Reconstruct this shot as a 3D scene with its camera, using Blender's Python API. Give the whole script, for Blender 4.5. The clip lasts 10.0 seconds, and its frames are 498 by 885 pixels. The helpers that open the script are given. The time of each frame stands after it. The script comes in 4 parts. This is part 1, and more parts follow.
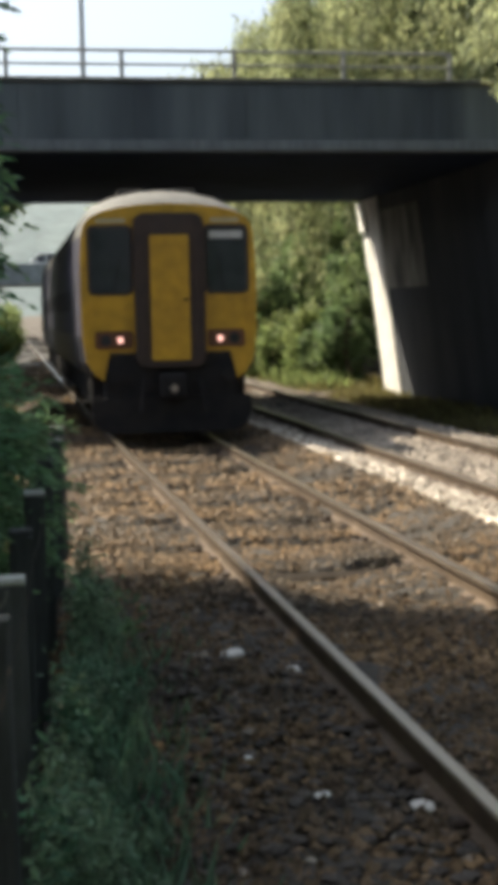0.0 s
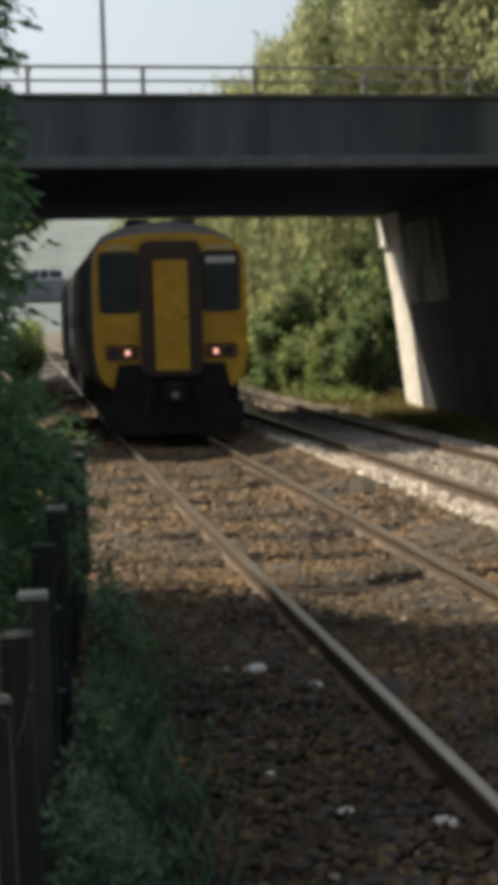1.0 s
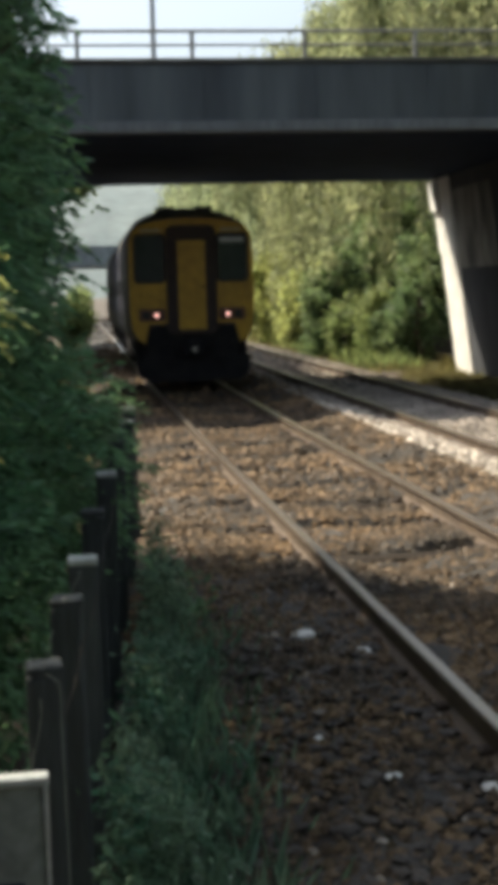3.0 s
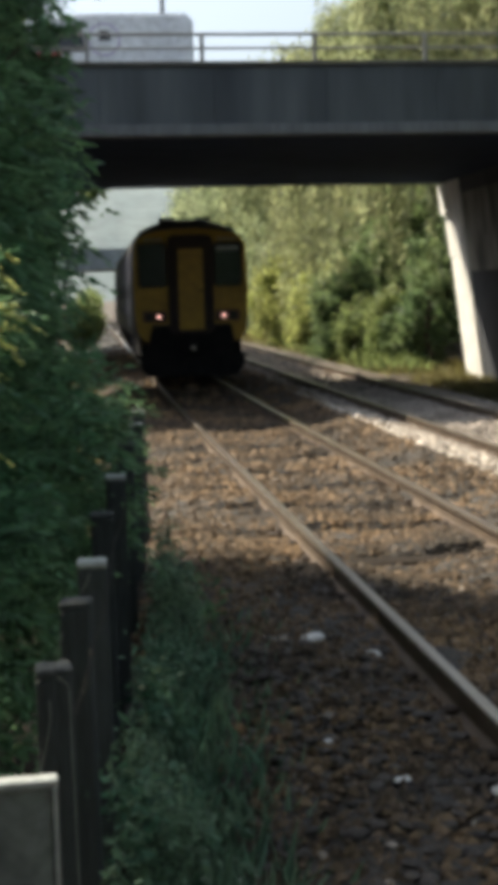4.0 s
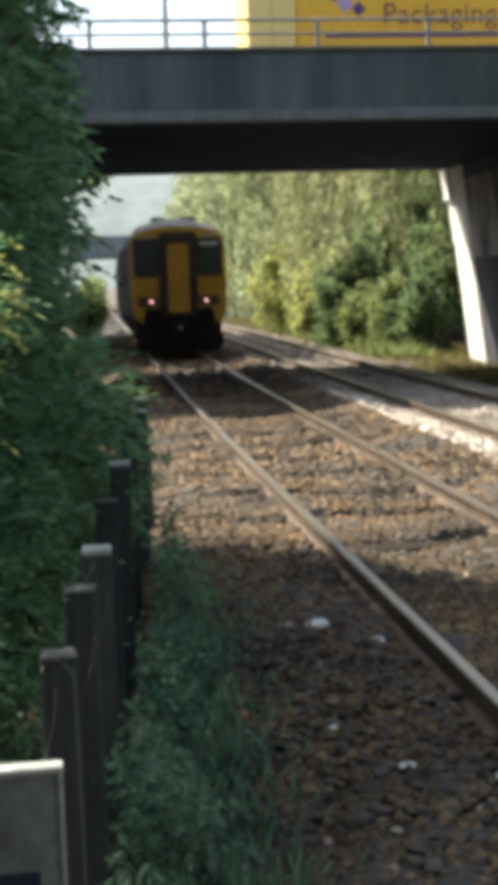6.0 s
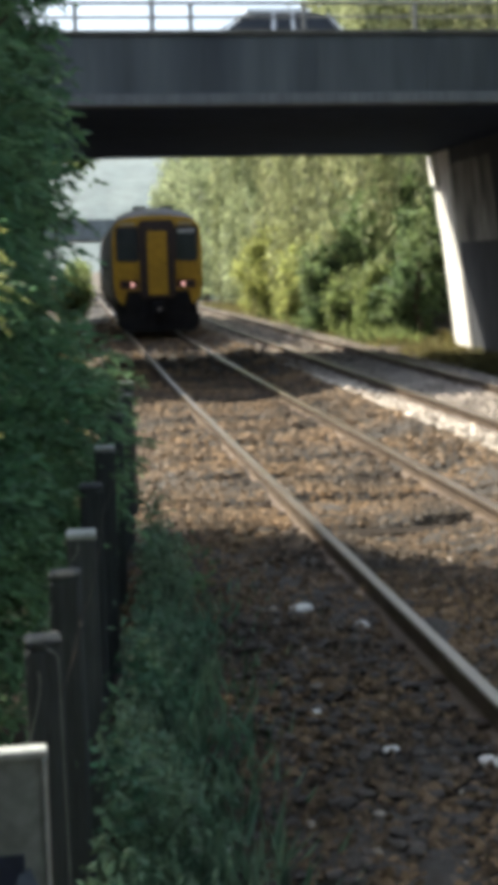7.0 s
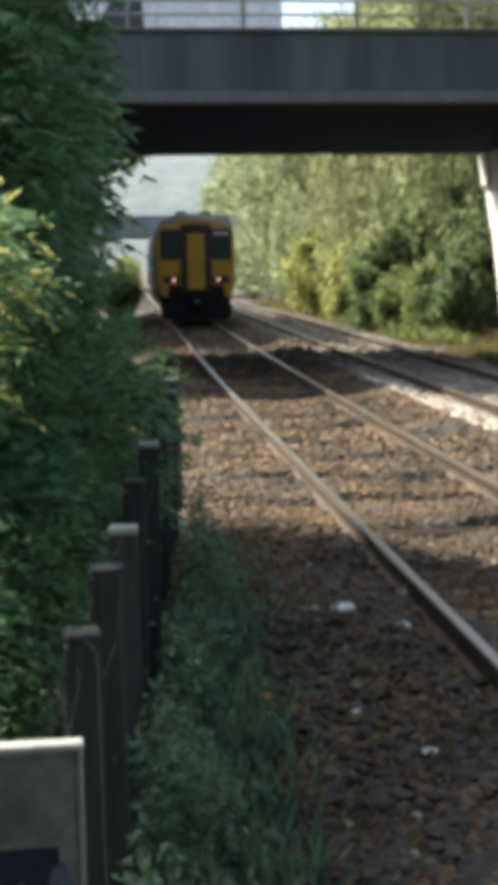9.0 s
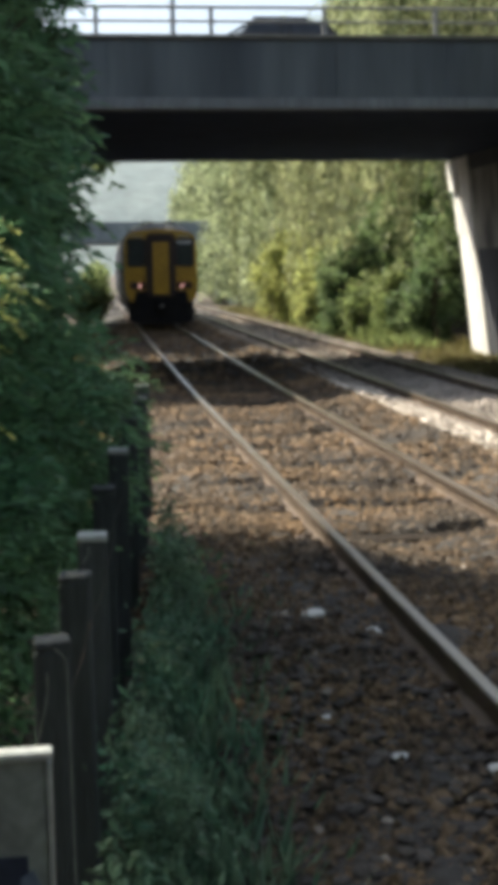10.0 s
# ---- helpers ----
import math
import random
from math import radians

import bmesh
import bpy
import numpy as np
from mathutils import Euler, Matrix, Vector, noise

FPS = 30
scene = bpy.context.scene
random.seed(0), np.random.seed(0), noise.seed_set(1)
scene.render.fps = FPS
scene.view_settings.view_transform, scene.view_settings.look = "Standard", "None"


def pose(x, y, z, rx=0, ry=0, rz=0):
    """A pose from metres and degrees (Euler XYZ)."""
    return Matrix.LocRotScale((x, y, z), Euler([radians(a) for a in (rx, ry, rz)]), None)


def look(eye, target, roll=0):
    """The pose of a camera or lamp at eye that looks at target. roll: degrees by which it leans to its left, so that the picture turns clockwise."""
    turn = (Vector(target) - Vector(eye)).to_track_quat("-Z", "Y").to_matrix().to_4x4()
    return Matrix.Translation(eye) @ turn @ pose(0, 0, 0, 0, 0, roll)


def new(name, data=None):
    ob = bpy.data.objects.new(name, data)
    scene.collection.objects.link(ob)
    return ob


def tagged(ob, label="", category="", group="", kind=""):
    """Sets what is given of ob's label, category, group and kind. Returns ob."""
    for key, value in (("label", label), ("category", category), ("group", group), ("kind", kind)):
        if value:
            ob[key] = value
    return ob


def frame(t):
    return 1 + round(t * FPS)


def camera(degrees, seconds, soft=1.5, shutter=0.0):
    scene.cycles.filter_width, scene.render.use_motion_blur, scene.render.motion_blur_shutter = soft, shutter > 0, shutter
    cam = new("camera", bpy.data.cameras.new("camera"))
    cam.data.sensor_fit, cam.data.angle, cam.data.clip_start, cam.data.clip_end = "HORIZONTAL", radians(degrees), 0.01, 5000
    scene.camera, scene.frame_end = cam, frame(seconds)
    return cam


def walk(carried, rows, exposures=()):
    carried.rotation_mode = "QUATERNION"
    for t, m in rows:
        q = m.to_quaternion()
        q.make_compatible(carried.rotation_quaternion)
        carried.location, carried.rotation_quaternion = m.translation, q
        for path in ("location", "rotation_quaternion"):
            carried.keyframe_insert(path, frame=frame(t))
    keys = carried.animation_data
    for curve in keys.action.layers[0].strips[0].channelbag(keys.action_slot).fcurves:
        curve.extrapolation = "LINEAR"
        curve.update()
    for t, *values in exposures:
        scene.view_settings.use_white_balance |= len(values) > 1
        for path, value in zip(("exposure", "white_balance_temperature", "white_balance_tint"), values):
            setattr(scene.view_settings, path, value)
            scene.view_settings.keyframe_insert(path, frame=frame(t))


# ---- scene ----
cam = camera(20.0, 10.0, soft=10.0)
EYE = (-2.62, 0.0, 1.90)


def aim(yaw, pitch, roll, sway=0.0):
    """A pose at the standing place: degrees to the right of the track, down, and lean, and the hand's sway in metres."""
    y, p = radians(yaw), radians(pitch)
    way = Vector((math.sin(y) * math.cos(p), math.cos(y) * math.cos(p), -math.sin(p)))
    eye = Vector(EYE) + Vector((sway, 0, 0))
    return look(eye, eye + 25 * way, roll)


PATH = [
    (0.0, 10.303, 5.238, -1.184), (0.1, 11.778, 5.083, -1.171), (0.2, 12.142, 4.754, -1.158), (0.3, 11.604, 4.338, -1.144),
    (0.4, 10.755, 4.161, -1.131), (0.5, 9.962, 3.723, -1.118), (0.6, 9.458, 3.702, -1.176), (0.7, 9.023, 3.898, -1.234),
    (0.8, 8.753, 4.072, -1.291), (0.9, 8.903, 4.247, -1.349), (1.0, 9.427, 4.617, -1.407), (1.1, 9.633, 4.879, -1.424),
    (1.2, 9.933, 5.162, -1.442), (1.3, 9.765, 5.424, -1.459), (1.4, 9.340, 5.424, -1.477), (1.5, 9.196, 5.490, -1.494),
    (1.6, 8.669, 5.661, -1.485), (1.7, 8.400, 5.722, -1.477), (1.8, 8.212, 5.893, -1.468), (1.9, 8.211, 5.954, -1.460),
    (2.0, 8.023, 6.212, -1.451), (2.1, 7.813, 6.147, -1.451), (2.2, 7.672, 6.125, -1.451), (3.3, 7.157, 5.887, -1.561),
    (3.4, 6.947, 5.887, -1.561), (3.5, 6.853, 5.974, -1.561), (3.6, 6.667, 5.928, -1.547), (3.8, 6.856, 5.924, -1.520),
    (4.0, 7.022, 5.811, -1.492), (4.2, 6.864, 5.932, -1.514), (4.3, 6.679, 5.883, -1.524), (4.5, 6.357, 5.852, -1.546),
    (4.7, 6.438, 6.013, -1.555), (4.8, 6.478, 6.126, -1.560), (5.0, 6.629, 6.265, -1.569), (5.2, 6.803, 6.237, -1.575),
    (5.3, 6.879, 6.277, -1.577), (5.5, 6.866, 6.357, -1.583), (5.7, 6.810, 6.389, -1.625), (5.8, 6.806, 6.286, -1.647),
    (6.0, 6.844, 6.340, -1.689), (6.1, 7.054, 6.405, -1.689), (6.2, 7.779, 6.623, -1.689), (7.3, 7.027, 7.093, -1.150),
    (7.4, 6.724, 7.180, -1.150), (7.5, 6.443, 7.289, -1.150), (7.6, 6.250, 7.405, -1.111), (7.8, 5.584, 7.527, -1.033),
    (8.0, 5.338, 7.453, -0.955), (8.2, 5.247, 7.356, -0.947), (8.3, 5.248, 7.351, -0.942), (8.5, 5.274, 7.362, -0.934),
    (8.7, 5.294, 7.318, -0.862), (8.8, 5.245, 7.296, -0.827), (9.0, 5.545, 7.035, -0.755), (9.2, 5.775, 7.063, -0.836),
    (9.3, 5.925, 6.979, -0.877), (9.5, 6.014, 6.920, -0.958), (9.7, 6.287, 6.807, -0.906), (9.8, 6.412, 6.761, -0.881),
    (10.0, 6.779, 6.800, -0.829),
]
LIGHT = [
    (0.0, 1.20, 6100), (0.3, 0.95, 6250), (0.5, 0.80, 6350), (1.0, 0.72, 6400), (1.2, 0.87, 6300), (1.5, 1.42, 6100), (2.0, 1.20, 6050),
    (3.5, 1.10, 6050), (4.0, 1.09, 6000), (4.5, 1.11, 6000), (5.0, 1.23, 6000), (5.5, 1.44, 6000), (5.8, 1.56, 5950), (6.2, 1.55, 5900),
    (7.5, 1.43, 5750), (8.0, 1.72, 5750), (8.5, 1.53, 5800), (9.0, 1.43, 5800), (9.5, 1.25, 5850), (10.0, 1.25, 5850),
]
walk(cam, [(t, aim(a, b, c, 0.016 * min(1.0, max(0.0, (t - 8.5) / 0.6)))) for t, a, b, c in PATH], [(t, s, k, 7) for t, s, k in LIGHT])

# ---- light ----
SUN = Vector((-0.62, 0.52, 1.0)).normalized()
world = bpy.data.worlds.new("sky")
scene.world = world
world.use_nodes = True
wn = world.node_tree.nodes
sky = wn.new("ShaderNodeTexSky")
sky.sky_type = "NISHITA"
sky.sun_disc = False
sky.sun_elevation = math.asin(SUN.z)
sky.sun_rotation = math.atan2(SUN.x, SUN.y)
sky.dust_density = 4.0
sky.air_density = 1.1
sky.ozone_density = 0.5
wn["Background"].inputs[1].default_value = 0.089
haze = wn.new("ShaderNodeHueSaturation")  # thin summer haze
haze.inputs["Saturation"].default_value = 0.5
haze.inputs["Value"].default_value = 1.10
world.node_tree.links.new(sky.outputs[0], haze.inputs["Color"])
world.node_tree.links.new(haze.outputs[0], wn["Background"].inputs[0])
sun = new("sun", bpy.data.lights.new("sun", "SUN"))
sun.data.energy = 5.0
sun.data.angle = radians(0.6)
sun.data.color = (1.0, 0.85, 0.62)
sun.matrix_world = look(SUN * 60, (0, 0, 0))


# ---- materials ----
def mat(name, a, b=None, scale=3.0, rough=0.8, metal=0.0, bump=0.3, fine=40.0, spread=0.35, stretch=(1, 1, 1), island=0.0,
        piece=0.0, glow=0.0, spec=0.4):
    """Two tones mixed by a coarse noise, worn by a fine one, with a fine relief."""
    m = bpy.data.materials.new(name)
    m.use_nodes = True
    nt = m.node_tree
    n, link = nt.nodes, nt.links.new
    p = n["Principled BSDF"]
    b = b or tuple(c * 0.7 for c in a)
    tc = n.new("ShaderNodeTexCoord")
    mp = n.new("ShaderNodeMapping")
    mp.inputs["Scale"].default_value = stretch
    link(tc.outputs["Object"], mp.inputs[0])
    co = n.new("ShaderNodeTexNoise")
    co.inputs["Scale"].default_value = scale
    co.inputs["Detail"].default_value = 6
    link(mp.outputs[0], co.inputs["Vector"])
    ra = n.new("ShaderNodeValToRGB")
    ra.color_ramp.elements[0].position, ra.color_ramp.elements[1].position = 0.5 - spread / 2, 0.5 + spread / 2
    ra.color_ramp.elements[0].color, ra.color_ramp.elements[1].color = (*a, 1), (*b, 1)
    link(co.outputs[0], ra.inputs[0])
    fi = n.new("ShaderNodeTexNoise")
    fi.inputs["Scale"].default_value = fine
    fi.inputs["Detail"].default_value = 4
    link(mp.outputs[0], fi.inputs["Vector"])
    mr = n.new("ShaderNodeMapRange")
    mr.inputs[1].default_value, mr.inputs[2].default_value = 0.3, 0.7
    mr.inputs[3].default_value, mr.inputs[4].default_value = 0.78, 1.16
    link(fi.outputs[0], mr.inputs[0])
    hs = n.new("ShaderNodeHueSaturation")
    link(ra.outputs[0], hs.inputs["Color"])
    link(mr.outputs[0], hs.inputs["Value"])
    last = hs
    for amount, node, out in ((island, "ShaderNodeNewGeometry", "Random Per Island"), (piece, "ShaderNodeObjectInfo", "Random")):
        if amount:
            ge = n.new(node)
            m2 = n.new("ShaderNodeMapRange")
            m2.inputs[3].default_value, m2.inputs[4].default_value = 1 - amount, 1 + amount
            link(ge.outputs[out], m2.inputs[0])
            h2 = n.new("ShaderNodeHueSaturation")
            link(last.outputs[0], h2.inputs["Color"])
            link(m2.outputs[0], h2.inputs["Value"])
            last = h2
    link(last.outputs[0], p.inputs["Base Color"])
    p.inputs["Roughness"].default_value = rough
    p.inputs["Metallic"].default_value = metal
    p.inputs["Specular IOR Level"].default_value = spec
    if bump:
        bu = n.new("ShaderNodeBump")
        bu.inputs["Strength"].default_value = bump
        bu.inputs["Distance"].default_value = 0.02
        link(fi.outputs[0], bu.inputs["Height"])
        link(bu.outputs[0], p.inputs["Normal"])
    if glow:
        p.inputs["Emission Color"].default_value = (*a, 1)
        p.inputs["Emission Strength"].default_value = glow
    return m


def leaf_mat(name, a, b, through_light=0.45, scale=0.6):
    """Leaves: two greens by clump and by leaf, with light shining through them."""
    m = mat(name, a, b, scale=scale, rough=0.55, bump=0, fine=9.0, island=0.6, spec=0.3)
    n, link = m.node_tree.nodes, m.node_tree.links.new
    p = n["Principled BSDF"]
    tr = n.new("ShaderNodeBsdfTranslucent")
    src = p.inputs["Base Color"].links[0].from_socket
    hs = n.new("ShaderNodeHueSaturation")
    hs.inputs["Hue"].default_value, hs.inputs["Value"].default_value = 0.485, 1.5
    link(src, hs.inputs["Color"])
    link(hs.outputs[0], tr.inputs[0])
    mx = n.new("ShaderNodeMixShader")
    mx.inputs[0].default_value = through_light
    link(p.outputs[0], mx.inputs[1])
    link(tr.outputs[0], mx.inputs[2])
    link(mx.outputs[0], n["Material Output"].inputs[0])
    return m


def glass_mat(name, tint=(0.022, 0.025, 0.030)):
    m = mat(name, tint, tuple(c * 1.6 for c in tint), rough=0.10, bump=0, spec=0.4)
    return m


M_ballast = mat("ballast_bed", (0.040, 0.032, 0.025), (0.026, 0.022, 0.018), scale=2.0, fine=26, bump=1.0)
M_stone = mat("ballast_stone", (0.182, 0.115, 0.058), (0.046, 0.036, 0.027), scale=0.7, fine=30, island=0.65, bump=0.2)
M_stone_pale = mat("pale_stone", (0.34, 0.29, 0.245), (0.21, 0.175, 0.145), scale=0.9, fine=30, island=0.4, bump=0.2)
M_earth = mat("earth", (0.07, 0.05, 0.033), (0.04, 0.032, 0.02), scale=0.8, fine=14, bump=0.8)
M_grass = leaf_mat("grass", (0.15, 0.135, 0.05), (0.1, 0.1, 0.035))
M_rail = mat("rusty_rail", (0.125, 0.088, 0.06), (0.07, 0.05, 0.036), scale=4, fine=60, rough=0.75, metal=0.15)
M_shine = mat("polished_rail_head", (0.48, 0.43, 0.37), (0.34, 0.29, 0.23), scale=6, fine=30, rough=0.3, metal=0.9, bump=0.05,
              stretch=(6, 0.15, 1))
M_sleeper = mat("weathered_sleeper", (0.026, 0.020, 0.015), (0.016, 0.013, 0.010), spec=0.08, scale=5, fine=50, piece=0.2, stretch=(0.4, 3, 3))
M_chair = mat("rusty_iron", (0.05, 0.033, 0.022), (0.03, 0.021, 0.016), scale=9, fine=60, rough=0.8, metal=0.2)
M_concrete = mat("weathered_concrete", (0.15, 0.165, 0.175), (0.09, 0.1, 0.11), scale=1.5, fine=18, stretch=(1.6, 1.6, 0.12), spread=0.5)
# blue-black tone carries the shade under the deck
M_soffit = mat("shade_toned_soffit", (0.036, 0.053, 0.105), (0.027, 0.040, 0.080), scale=1.4, fine=18, spec=0.05)
M_asphalt = mat("asphalt", (0.055, 0.055, 0.055), (0.04, 0.04, 0.04), scale=2, fine=60)
M_paint_grey = mat("grey_railing_paint", (0.22, 0.22, 0.215), (0.15, 0.15, 0.145), scale=4, fine=50, rough=0.5, bump=0.05)
M_galv = mat("galvanised_steel", (0.36, 0.37, 0.38), (0.28, 0.29, 0.30), scale=3, fine=40, rough=0.5, metal=0.5, bump=0.05)
M_wood = mat("weathered_wood", (0.066, 0.073, 0.074), (0.036, 0.039, 0.041), scale=5, fine=40, stretch=(4, 4, 0.4), piece=0.2, bump=0.6)
M_yellow = mat("yellow_cab_paint", (0.42, 0.245, 0.014), (0.34, 0.195, 0.014), scale=1.2, fine=5, rough=0.45, bump=0.02)
M_black = mat("black_underframe", (0.016, 0.016, 0.018), (0.026, 0.024, 0.024), scale=4, fine=30, rough=0.9, spec=0.08)
M_gangway = mat("brown_black_rubber", (0.045, 0.03, 0.025), (0.03, 0.022, 0.02), scale=5, fine=40, rough=0.75)
M_trainside = mat("dusty_blue_purple_paint", (0.05, 0.048, 0.072), (0.03, 0.03, 0.048), scale=1.5, fine=25, rough=0.6, bump=0.03)
M_trainlow = mat("dark_navy_paint", (0.015, 0.018, 0.03), (0.01, 0.012, 0.022), scale=1.5, fine=25, rough=0.45, bump=0.03)
M_roof = mat("dusty_grey_roof", (0.13, 0.127, 0.122), (0.085, 0.082, 0.078), scale=2, fine=20, rough=0.7, bump=0.1)
M_glass = glass_mat("dark_glass")
M_glass_dusty = mat("dusty_dark_glass", (0.02, 0.022, 0.028), (0.03, 0.032, 0.038), rough=0.6, bump=0, spec=0.1)
M_strip = mat("pale_yellow_strip", (0.40, 0.37, 0.24), (0.32, 0.29, 0.19), bump=0)
M_blind = mat("pale_blind", (0.45, 0.45, 0.44), (0.36, 0.36, 0.36), bump=0)
M_lamp = mat("lit_lamp", (1.0, 0.48, 0.38), (1.0, 0.55, 0.45), bump=0, glow=0.8)
M_lampbox = mat("lamp_recess", (0.10, 0.035, 0.015), (0.07, 0.03, 0.015), rough=0.4, bump=0)
M_steel = mat("worn_steel", (0.35, 0.33, 0.31), (0.22, 0.2, 0.19), rough=0.4, metal=0.8, bump=0.05)
M_white = mat("white_vehicle_paint", (0.78, 0.79, 0.82), (0.70, 0.71, 0.75), scale=1, fine=12, rough=0.3, bump=0, spec=0.5)
M_silver = mat("silver_vehicle_paint", (0.42, 0.43, 0.45), (0.36, 0.37, 0.39), scale=1, rough=0.3, metal=0.4, bump=0)
M_dark = mat("black_vehicle_paint", (0.02, 0.02, 0.024), (0.03, 0.03, 0.034), scale=1, rough=0.2, bump=0, spec=0.6)
M_red = mat("red_vehicle_panel", (0.45, 0.02, 0.03), (0.38, 0.02, 0.03), rough=0.35, bump=0)
M_lorry = mat("yellow_lorry_panel", (0.75, 0.43, 0.03), (0.68, 0.38, 0.025), scale=0.7, fine=14, rough=0.45, bump=0)
M_lorry_pale = mat("pale_yellow_panel", (0.80, 0.62, 0.25), (0.74, 0.55, 0.2), scale=0.7, rough=0.5, bump=0)
M_purple = mat("purple_print", (0.10, 0.045, 0.16), (0.09, 0.04, 0.14), rough=0.5, bump=0)
M_lilac = mat("lilac_print", (0.42, 0.34, 0.55), (0.38, 0.3, 0.5), rough=0.5, bump=0)
M_maroon = mat("maroon_print", (0.20, 0.055, 0.06), (0.16, 0.05, 0.05), rough=0.5, bump=0)
M_tyre = mat("tyre_rubber", (0.02, 0.02, 0.02), (0.03, 0.03, 0.03), rough=0.85)
# distance haze is mixed into the hill's colour
M_hill = mat("haze_tinted_hill", (0.085, 0.112, 0.12), (0.12, 0.15, 0.155), scale=0.012, fine=0.08, bump=0)
M_bark = mat("bark", (0.10, 0.075, 0.05), (0.06, 0.045, 0.03), scale=6, fine=30, stretch=(3, 3, 0.5), bump=0.8)
M_leaf_hedge = leaf_mat("hedge_leaf", (0.078, 0.172, 0.094), (0.155, 0.25, 0.115), 0.35, 0.9)
M_leaf_ivy = leaf_mat("ivy_leaf", (0.062, 0.14, 0.09), (0.18, 0.245, 0.15), 0.3, 2.4)
M_leaf_willow = leaf_mat("willow_leaf", (0.19, 0.225, 0.115), (0.27, 0.29, 0.155), 0.5, 0.35)
# far leaves are coloured paler to give them haze
M_leaf_far = leaf_mat("haze_paled_leaf", (0.25, 0.285, 0.17), (0.19, 0.235, 0.12), 0.5, 0.2)
M_leaf_yellow = leaf_mat("yellow_green_leaf", (0.30, 0.33, 0.115), (0.24, 0.28, 0.10), 0.5, 0.5)
M_leaf_dark = leaf_mat("dark_shrub_leaf", (0.085, 0.14, 0.06), (0.15, 0.20, 0.085), 0.4, 0.5)
M_leaf_pale = leaf_mat("pale_shrub_leaf", (0.12, 0.17, 0.06), (0.17, 0.21, 0.08), 0.5, 0.5)
# leaf colour raised to hold the sunlight on these sprigs
M_leaf_sunny = leaf_mat("sunny_shrub_leaf", (0.33, 0.36, 0.13), (0.23, 0.28, 0.09), 0.5, 0.9)
M_panel = mat("grey_notice_panel", (0.30, 0.31, 0.285), (0.15, 0.15, 0.14), scale=7, fine=30, rough=0.5, bump=0.05)
M_frame = mat("pale_metal_frame", (0.5, 0.52, 0.5), (0.4, 0.41, 0.4), scale=5, rough=0.4, metal=0.4, bump=0.05)
M_blueprint = mat("pale_blue_print", (0.17, 0.20, 0.26), (0.09, 0.11, 0.16), scale=16, fine=60, rough=0.5, bump=0)
M_navy = mat("navy_print", (0.015, 0.022, 0.05), (0.025, 0.03, 0.055), rough=0.5, bump=0)


# ---- mesh helpers ----
def box(bm, x0, y0, z0, x1, y1, z1, bevel=0.0, segments=2):
    v = [bm.verts.new(c) for c in ((x0, y0, z0), (x1, y0, z0), (x1, y1, z0), (x0, y1, z0), (x0, y0, z1), (x1, y0, z1), (x1, y1, z1), (x0, y1, z1))]
    fs = [bm.faces.new([v[i] for i in q]) for q in ((3, 2, 1, 0), (4, 5, 6, 7), (0, 1, 5, 4), (1, 2, 6, 5), (2, 3, 7, 6), (3, 0, 4, 7))]
    if bevel:
        es = list({e for fc in fs for e in fc.edges})
        bmesh.ops.bevel(bm, geom=es, offset=bevel, segments=segments, affect="EDGES", profile=0.6)
    return bm


def tube(bm, a, b, r0, r1=None, sides=10):
    r1 = r0 if r1 is None else r1
    a, b = Vector(a), Vector(b)
    q = (b - a).to_track_quat("Z", "Y")
    rings = [[bm.verts.new(c + q @ Vector((r * math.cos(k * math.tau / sides), r * math.sin(k * math.tau / sides), 0))) for k in range(sides)]
             for c, r in ((a, r0), (b, r1))]
    for k in range(sides):
        bm.faces.new((rings[0][k], rings[0][(k + 1) % sides], rings[1][(k + 1) % sides], rings[1][k]))
    bm.faces.new(rings[0][::-1])
    bm.faces.new(rings[1])
    return bm


def prism(bm, outline, a, b, axis="y"):
    """An outline of 2D points drawn out from a to b along an axis: (x, z) along y, (y, z) along x, (x, y) along z."""
    put = {"y": lambda p, d: (p[0], d, p[1]), "x": lambda p, d: (d, p[0], p[1]), "z": lambda p, d: (p[0], p[1], d)}[axis]
    lo = [bm.verts.new(put(p, a)) for p in outline]
    hi = [bm.verts.new(put(p, b)) for p in outline]
    k = len(outline)
    bm.faces.new(lo)
    bm.faces.new(hi[::-1])
    for i in range(k):
        bm.faces.new((lo[i], hi[i], hi[(i + 1) % k], lo[(i + 1) % k]))
    bmesh.ops.recalc_face_normals(bm, faces=bm.faces)
    return bm


def part(name, bm, material, parent=None, label="", smooth=False):
    me = bpy.data.meshes.new(name)
    bm.normal_update()
    bm.to_mesh(me)
    bm.free()
    if smooth:
        me.polygons.foreach_set("use_smooth", [True] * len(me.polygons))
    me.materials.append(material)
    ob = new(name, me)
    ob.parent = parent
    if label:
        ob["label"] = label
    return ob


def raw(name, verts, faces, material, parent=None):
    me = bpy.data.meshes.new(name)
    me.from_pydata(verts.tolist(), [], faces.tolist())
    me.materials.append(material)
    ob = new(name, me)
    ob.parent = parent
    return ob


def thing(name, label, category, m=None, group="", kind=""):
    ob = tagged(new(name), label, category, group, kind)
    if m:
        ob.matrix_basis = m
    return ob


def B():
    return bmesh.new()


def share(ob, name, parent, x, y, z, rz=0.0):
    o = new(name, ob.data)
    o.parent = parent
    o.matrix_basis = pose(x, y, z, 0, 0, rz)
    return o


rng = np.random.default_rng(7)


